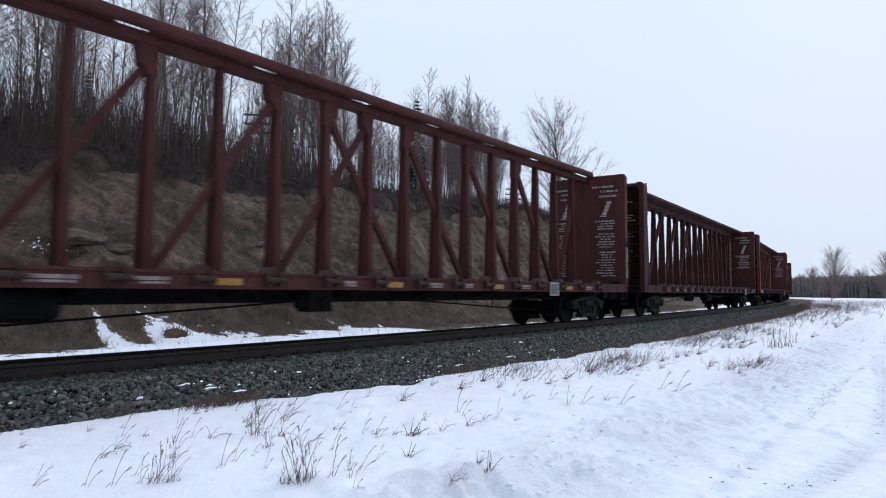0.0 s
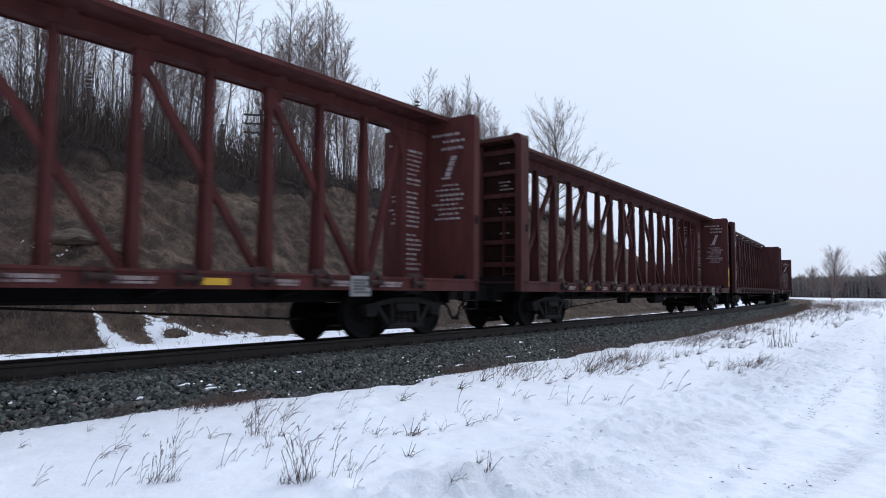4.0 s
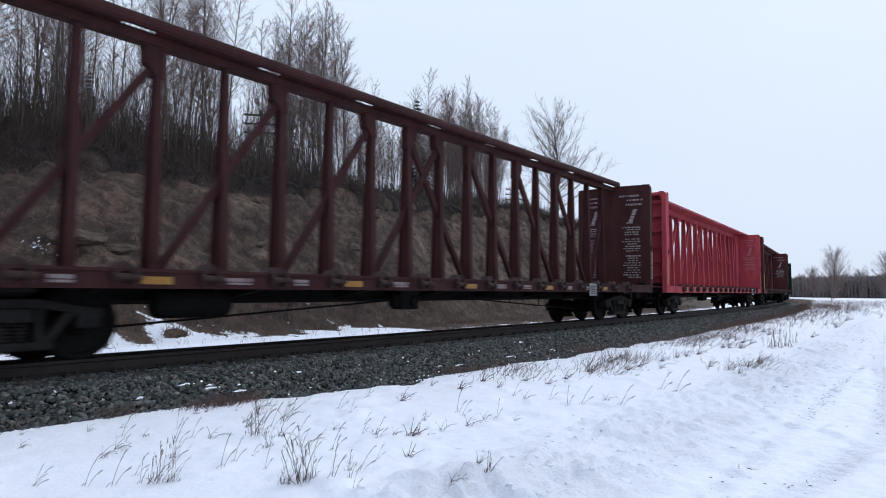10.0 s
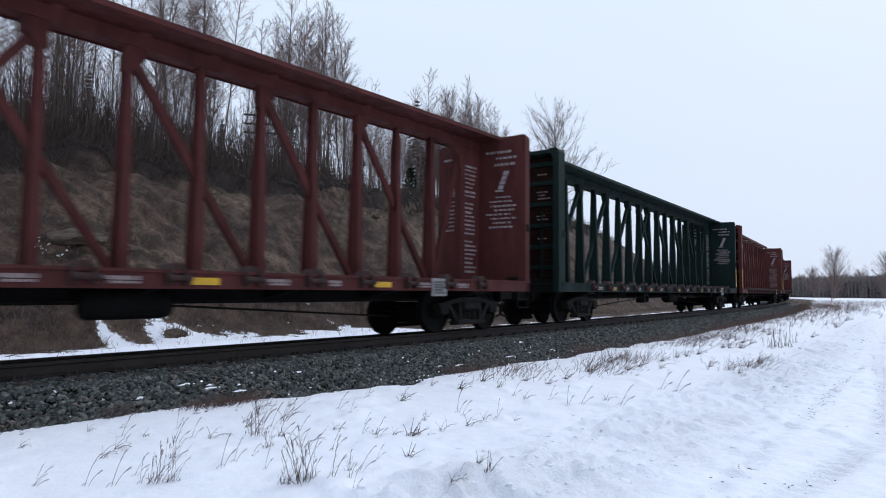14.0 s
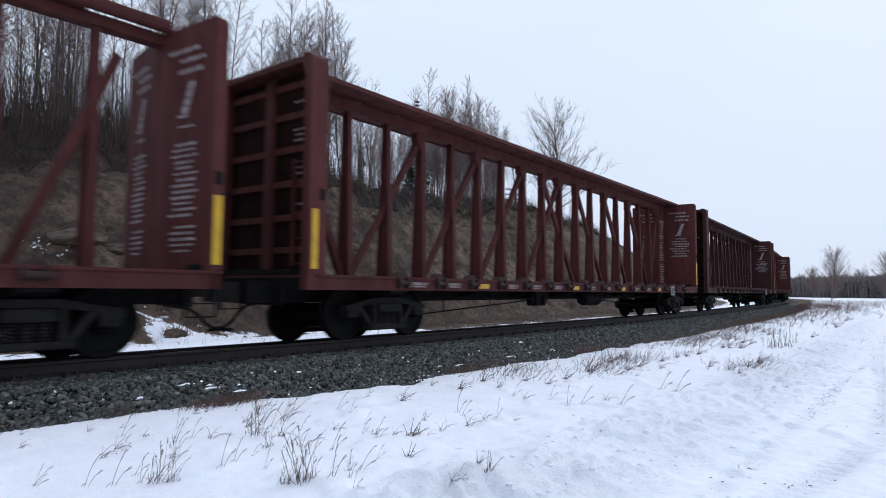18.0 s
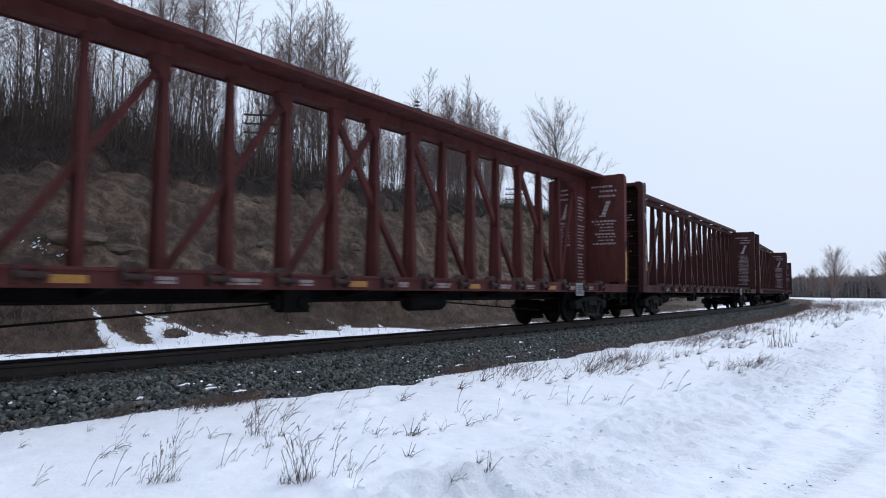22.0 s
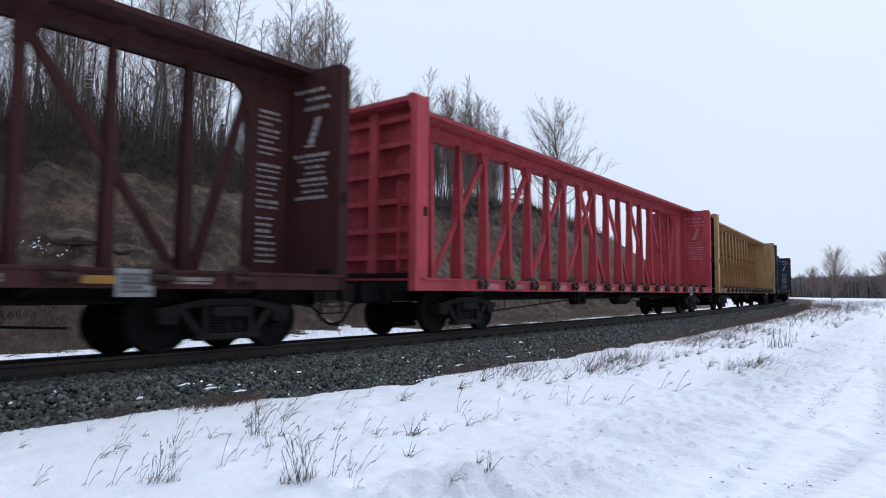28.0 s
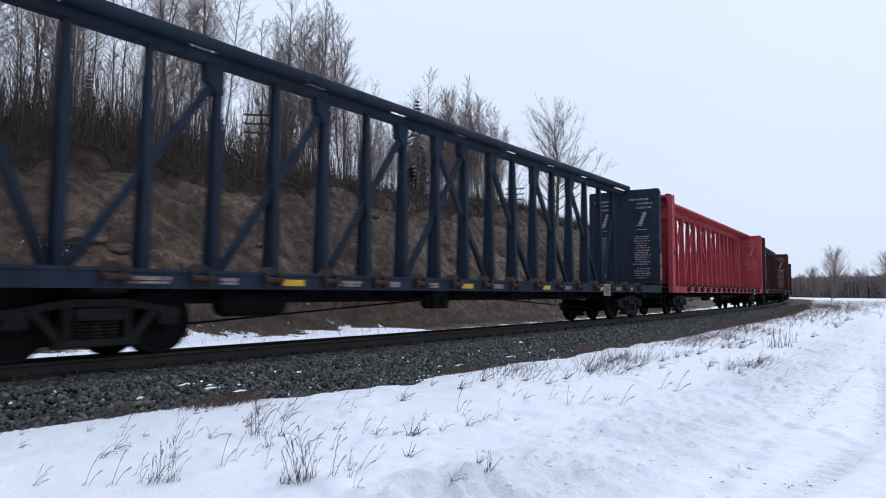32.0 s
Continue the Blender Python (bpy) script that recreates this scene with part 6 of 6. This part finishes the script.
def build_weeds():
    rng = np.random.RandomState(55)
    kinds = {
        "clump": weed("clump of tall dry grass with seed heads in snow", 1, 10, 16, 0.18, 0.24, 0.6, 0.0056),
        "stalk": weed("a few thin dry stalks leaning over the snow", 2, 2, 1, 0.50, 0.30, 0.6, 0.0085, 0.12),
        "droop": weed("bent dry grass drooping over the snow", 3, 6, 4, 0.60, 1.1, 0.25, 0.011, 0.35),
        "tuft": weed("dense reddish tuft of dry grass in snow", 4, 14, 10, 0.55, 0.5, 0.25, 0.0115, 0.42),
        "thick": weed("stiff dark broken stalks sticking out of snow", 5, 5, 5, 0.15, 0.15, 0.0, 0.024, 0.4),
        "reed": weed("upright tan reeds standing in snow", 6, 5, 3, 0.03, 0.08, 0.3, 0.012)}
    spots = [("clump", *c) for c in CLUMPS] + [("stalk", *c) for c in STALKS] + [("droop", *c) for c in DROOPS] + [("tuft", *c) for c in TUFTS]
    spots += [("thick", *c) for c in THICK] + [("reed", *c) for c in REEDS] + [("tuft", *c) for c in FAR_TUFTS]
    for _ in range(34):
        y = rng.uniform(4.4, 7.4)
        x = rng.uniform(-0.72, 0.05) * y
        d = float(along_across(np.array([x]), np.array([y]))[1][0])
        if d > 2.75:
            spots.append((("stalk", "stalk", "droop", "clump")[rng.randint(4)], x, y, rng.uniform(0.12, 0.26)))
    while len(spots) < 296:
        s = -14.5 + 80 * rng.rand() ** 1.5
        d = rng.uniform(2.75, 5.4) + (0.4 if s > 5 else 0) + (3.0 * rng.rand() if s > 30 else 0)
        if value_noise(np.array([s]), np.array([d]), 2.2, 61)[0] < 0.45 or (s < -3 and rng.rand() < 0.12):
            continue
        x, y = on_track(s, d)
        if y < 3.5:
            continue
        pick = ("stalk", "stalk", "droop")[rng.randint(3)] if s < -2 else ("tuft", "tuft", "stalk", "droop")[rng.randint(4)]
        spots.append((pick, x, y, rng.uniform(0.13, 0.30) if s < -2 else rng.uniform(0.18, 0.36)))
    used = set()
    for pick, x, y, size in spots:
        m = pose(x, y, on_ground(x, y), rng.normal(0, 5), rng.normal(0, 5), rng.normal(0, 28))
        if pick in used:
            copy_thing(kinds[pick], m).scale = (size, size, size)
        else:
            used.add(pick)
            first = kinds[pick]
            first.matrix_basis = m
            first.scale = (size, size, size)
    # low dead grass where the ballast meets the snow
    rng = np.random.RandomState(57)
    n = 6500
    s = rng.uniform(-17, 75, n)
    d = 2.66 + 0.22 * (value_noise(s, s * 0, 1.7, 31) - 0.5) + rng.normal(0.05, 0.22, n) + 1.8 * smooth_step(2, 30, s) * rng.rand(n)
    ok = value_noise(s, d * 0, 3.1, 62) + 0.26 * smooth_step(0, 30, s) > 0.70
    ok &= value_noise(s, d * 2, 0.5, 64) > 0.5
    s, d = s[ok], d[ok]
    n = len(s)
    a = HEADING - s / RADIUS
    x, y = CENTRE[0] + (RADIUS + d) * np.cos(a), CENTRE[1] - (RADIUS + d) * np.sin(a)
    p = np.stack([x, y, ground_height(x, y) - 0.04], axis=1)
    h = rng.uniform(0.08, 0.40, n) * (0.5 + value_noise(s, d, 0.9, 63))
    q = p + np.stack([rng.normal(0.35, 0.40, n), rng.normal(0, 0.45, n), np.ones(n)], axis=1) * h[:, None]
    segs = np.hstack([p, q, np.full((n, 1), 0.0045), np.full((n, 1), 0.0015)])
    tufts = [(-14.05, 2.45, 0.22, 0.09, 300), (-13.65, 2.38, 0.12, 0.06, 130), (-15.15, 2.30, 0.12, 0.06, 80), (-16.1, 2.2, 0.25, 0.06, 90), (-9.4, 2.45, 0.25, 0.10, 240), (-4.6, 2.5, 0.5, 0.12, 220), (-8.9, 3.3, 0.5, 0.35, 130),
             (-7.3, 4.1, 0.4, 0.25, 120), (-5.6, 3.9, 0.6, 0.3, 220), (-0.6, 3.7, 0.6, 0.4, 150), (1.2, 3.4, 0.6, 0.3, 150), (3.0, 3.6, 0.7, 0.4, 180), (6.3, 3.6, 1.5, 0.6, 200), (-5.1, 5.9, 0.5, 0.30, 40), (-4.4, 6.2, 0.4, 0.2, 50), (0.5, 2.65, 2.5, 0.2, 300), (14, 2.5, 5, 0.25, 1100), (14, 3.2, 5, 0.8, 400), (28, 3.8, 8, 0.9, 600), (24, 2.45, 9, 0.22, 2000), (45, 2.5, 12, 0.3, 2400), (60, 5.0, 14, 1.2, 1400), (85, 9.0, 16, 4.0, 1200), (120, 14.0, 20, 9.0, 1200)]
    rows = []
    for s0, d0, ws, wd, n in tufts:
        s, d = rng.normal(s0, ws, n), rng.normal(d0, wd, n)
        a = HEADING - s / RADIUS
        x, y = CENTRE[0] + (RADIUS + d) * np.cos(a), CENTRE[1] - (RADIUS + d) * np.sin(a)
        p = np.stack([x, y, np.maximum(ground_height(x, y), -0.215 - (d - 1.62) * 0.44) - 0.03], axis=1)
        h = rng.uniform(0.06, 0.30, n) * (1.3 if s0 > 50 else 0.75 if s0 > 10 else 0.6 if s0 < -9 else 1.0)
        q = p + np.stack([rng.normal(0.4, 0.6, n), rng.normal(0, 0.55, n), np.ones(n)], axis=1) * h[:, None]
        rows.append(np.hstack([p, q, np.full((n, 1), 0.004 + 0.00012 * max(s0, 0)), np.full((n, 1), 0.0015 + 0.00008 * max(s0, 0))]))
    segs = np.concatenate([segs] + rows)
    ob = new("verge_grass", tubes("verge_grass", segs, GRASS, 3))
    tagged(ob, "short dead grass along the ballast edge", "grass", kind="stuff")


build_weeds()


# ---- small things ----
def rock_thing(seed, size, x, y, label, sunk=0.3, mat=None):
    bm = bmesh.new()
    bmesh.ops.create_icosphere(bm, subdivisions=3, radius=1.0)
    for v in bm.verts:
        k = 1 + 0.35 * noise.noise(v.co * 1.3 + Vector((seed, 0, 0))) + 0.12 * noise.noise(v.co * 4 + Vector((0, seed, 0)))
        v.co = Vector((v.co.x * size[0], v.co.y * size[1], v.co.z * size[2])) * k
    ob = new("boulder", from_bm("boulder", bm, mat or ROCK))
    ob.matrix_basis = pose(x, y, on_ground(x, y) + size[2] * (0.25 - sunk), 0, 0, seed * 37)
    return tagged(ob, label, "rock", "rocks on the bank")


def build_pole():
    pole = tagged(new("utility_pole"), "old wooden line pole with three crossarms on the bank", "utility pole", "line poles on the bank")
    part("mast", tubes("mast", [(0, 0, -0.4, 0, 0, 6.2, 0.13, 0.09)], POLE, 10), pole)
    bm = bmesh.new()
    add_box(bm, -1.1, 1.1, -0.05, 0.05, -0.06, 0.06, 0.01)
    arm = from_bm("crossarm", bm, POLE)
    bm = bmesh.new()
    add_lathe(bm, [(0.06, 0.015), (0.14, 0.02), (0.16, 0.045), (0.24, 0.04), (0.26, 0.01)], "z", 10)
    insulator = from_bm("insulator", bm, PLATE_WHITE)
    for z in (4.6, 5.2, 5.8):
        a = part("crossarm", arm, pole, pose(0, -0.12, z))
        for u in (-1.0, -0.6, 0.6, 1.0):
            part("insulator", insulator, a, pose(u, 0, 0))
    x, y = 8.1, 70.5
    pole.matrix_basis = pose(x, y, on_ground(x, y) - 3.1, 0, 1.0, -20)
    x, y = -12.1, 40.8
    copy_thing(pole, pose(x, y, on_ground(x, y) - 0.9, 0, -1.0, 12))


build_pole()


def build_stake():
    stake = tagged(new("marker_stake"), "thin faded red marker stake standing in snow", "stake")
    bm = bmesh.new()
    add_taper(bm, (-0.02, 0.02, -0.02, 0.02, -0.2), (-0.02, 0.02, -0.02, 0.02, 1.33))
    part("post", from_bm("post", bm, STAKE), stake)
    bm = bmesh.new()
    add_box(bm, -0.035, 0.035, -0.028, 0.028, 0.95, 1.35, 0.006)
    part("cap", from_bm("cap", bm, STAKE), stake, None, "faded red cap")
    x, y = 35.3, 56.5
    stake.matrix_basis = pose(x, y, on_ground(x, y), 2, -2, 15)


build_stake()


def build_rocks():
    """Boulders laid bare in the cut bank, and a dark pebble in the snow."""
    spots = [(-13.3, 22.35, 1.0, 33), (-12.2, 23.4, 0.8, 33), (-5.05, 34.8, 0.48, 10), (-8.7, 29.6, 0.26, 60), (-12.8, 29.9, 0.36, 20), (-10.2, 33.3, 0.30, 0), (-4.2, 38.9, 0.3, 80), (-7.3, 26.8, 0.20, 15), (-10.3, 25.6, 0.22, 70)]
    for i, (x, y, size, turn) in enumerate(spots):
        flat = 0.32 if i < 2 else 0.6
        ob = rock_thing(i + 1, (size, size * 0.7, size * flat), x, y, "flat sandy slab of rock bedded in the bank" if i < 2 else "sandy boulder half buried in the bank", 0.30 if i < 2 else 0.12)
        ob.rotation_euler.z = radians(turn)
    pebble = rock_thing(30, (0.03, 0.02, 0.018), 0.05, 4.71, "small dark stone lying on the snow", 0.1, CLAY)
    pebble.name = "pebble"


build_rocks()


def motions():
    steps = [0.5 * i for i in range(65)]
    for k, car, wheels in FLEET:
        walk(car, [(t, car_pose(car_place(k, t))) for t in steps])
        # the wheels roll frame by frame while the car is near
        times = [i / FPS for i in range(int(SECONDS * FPS) + 1) if -24 < car_place(k, i / FPS) < 60]
        times = sorted({0.0, SECONDS, *times})
        start = car_place(k, times[min(1, len(times) - 1)])
        stop = car_place(k, times[max(len(times) - 2, 0)])
        for w in wheels:
            u = w.location.x
            rows = []
            for t in times:
                roll = (min(max(car_place(k, t), stop), start) - start) / 0.457
                rows.append((t, pose(u, 0, 0.457, 0, math.degrees(roll) % 360, 0)))
            walk(w, rows)


motions()
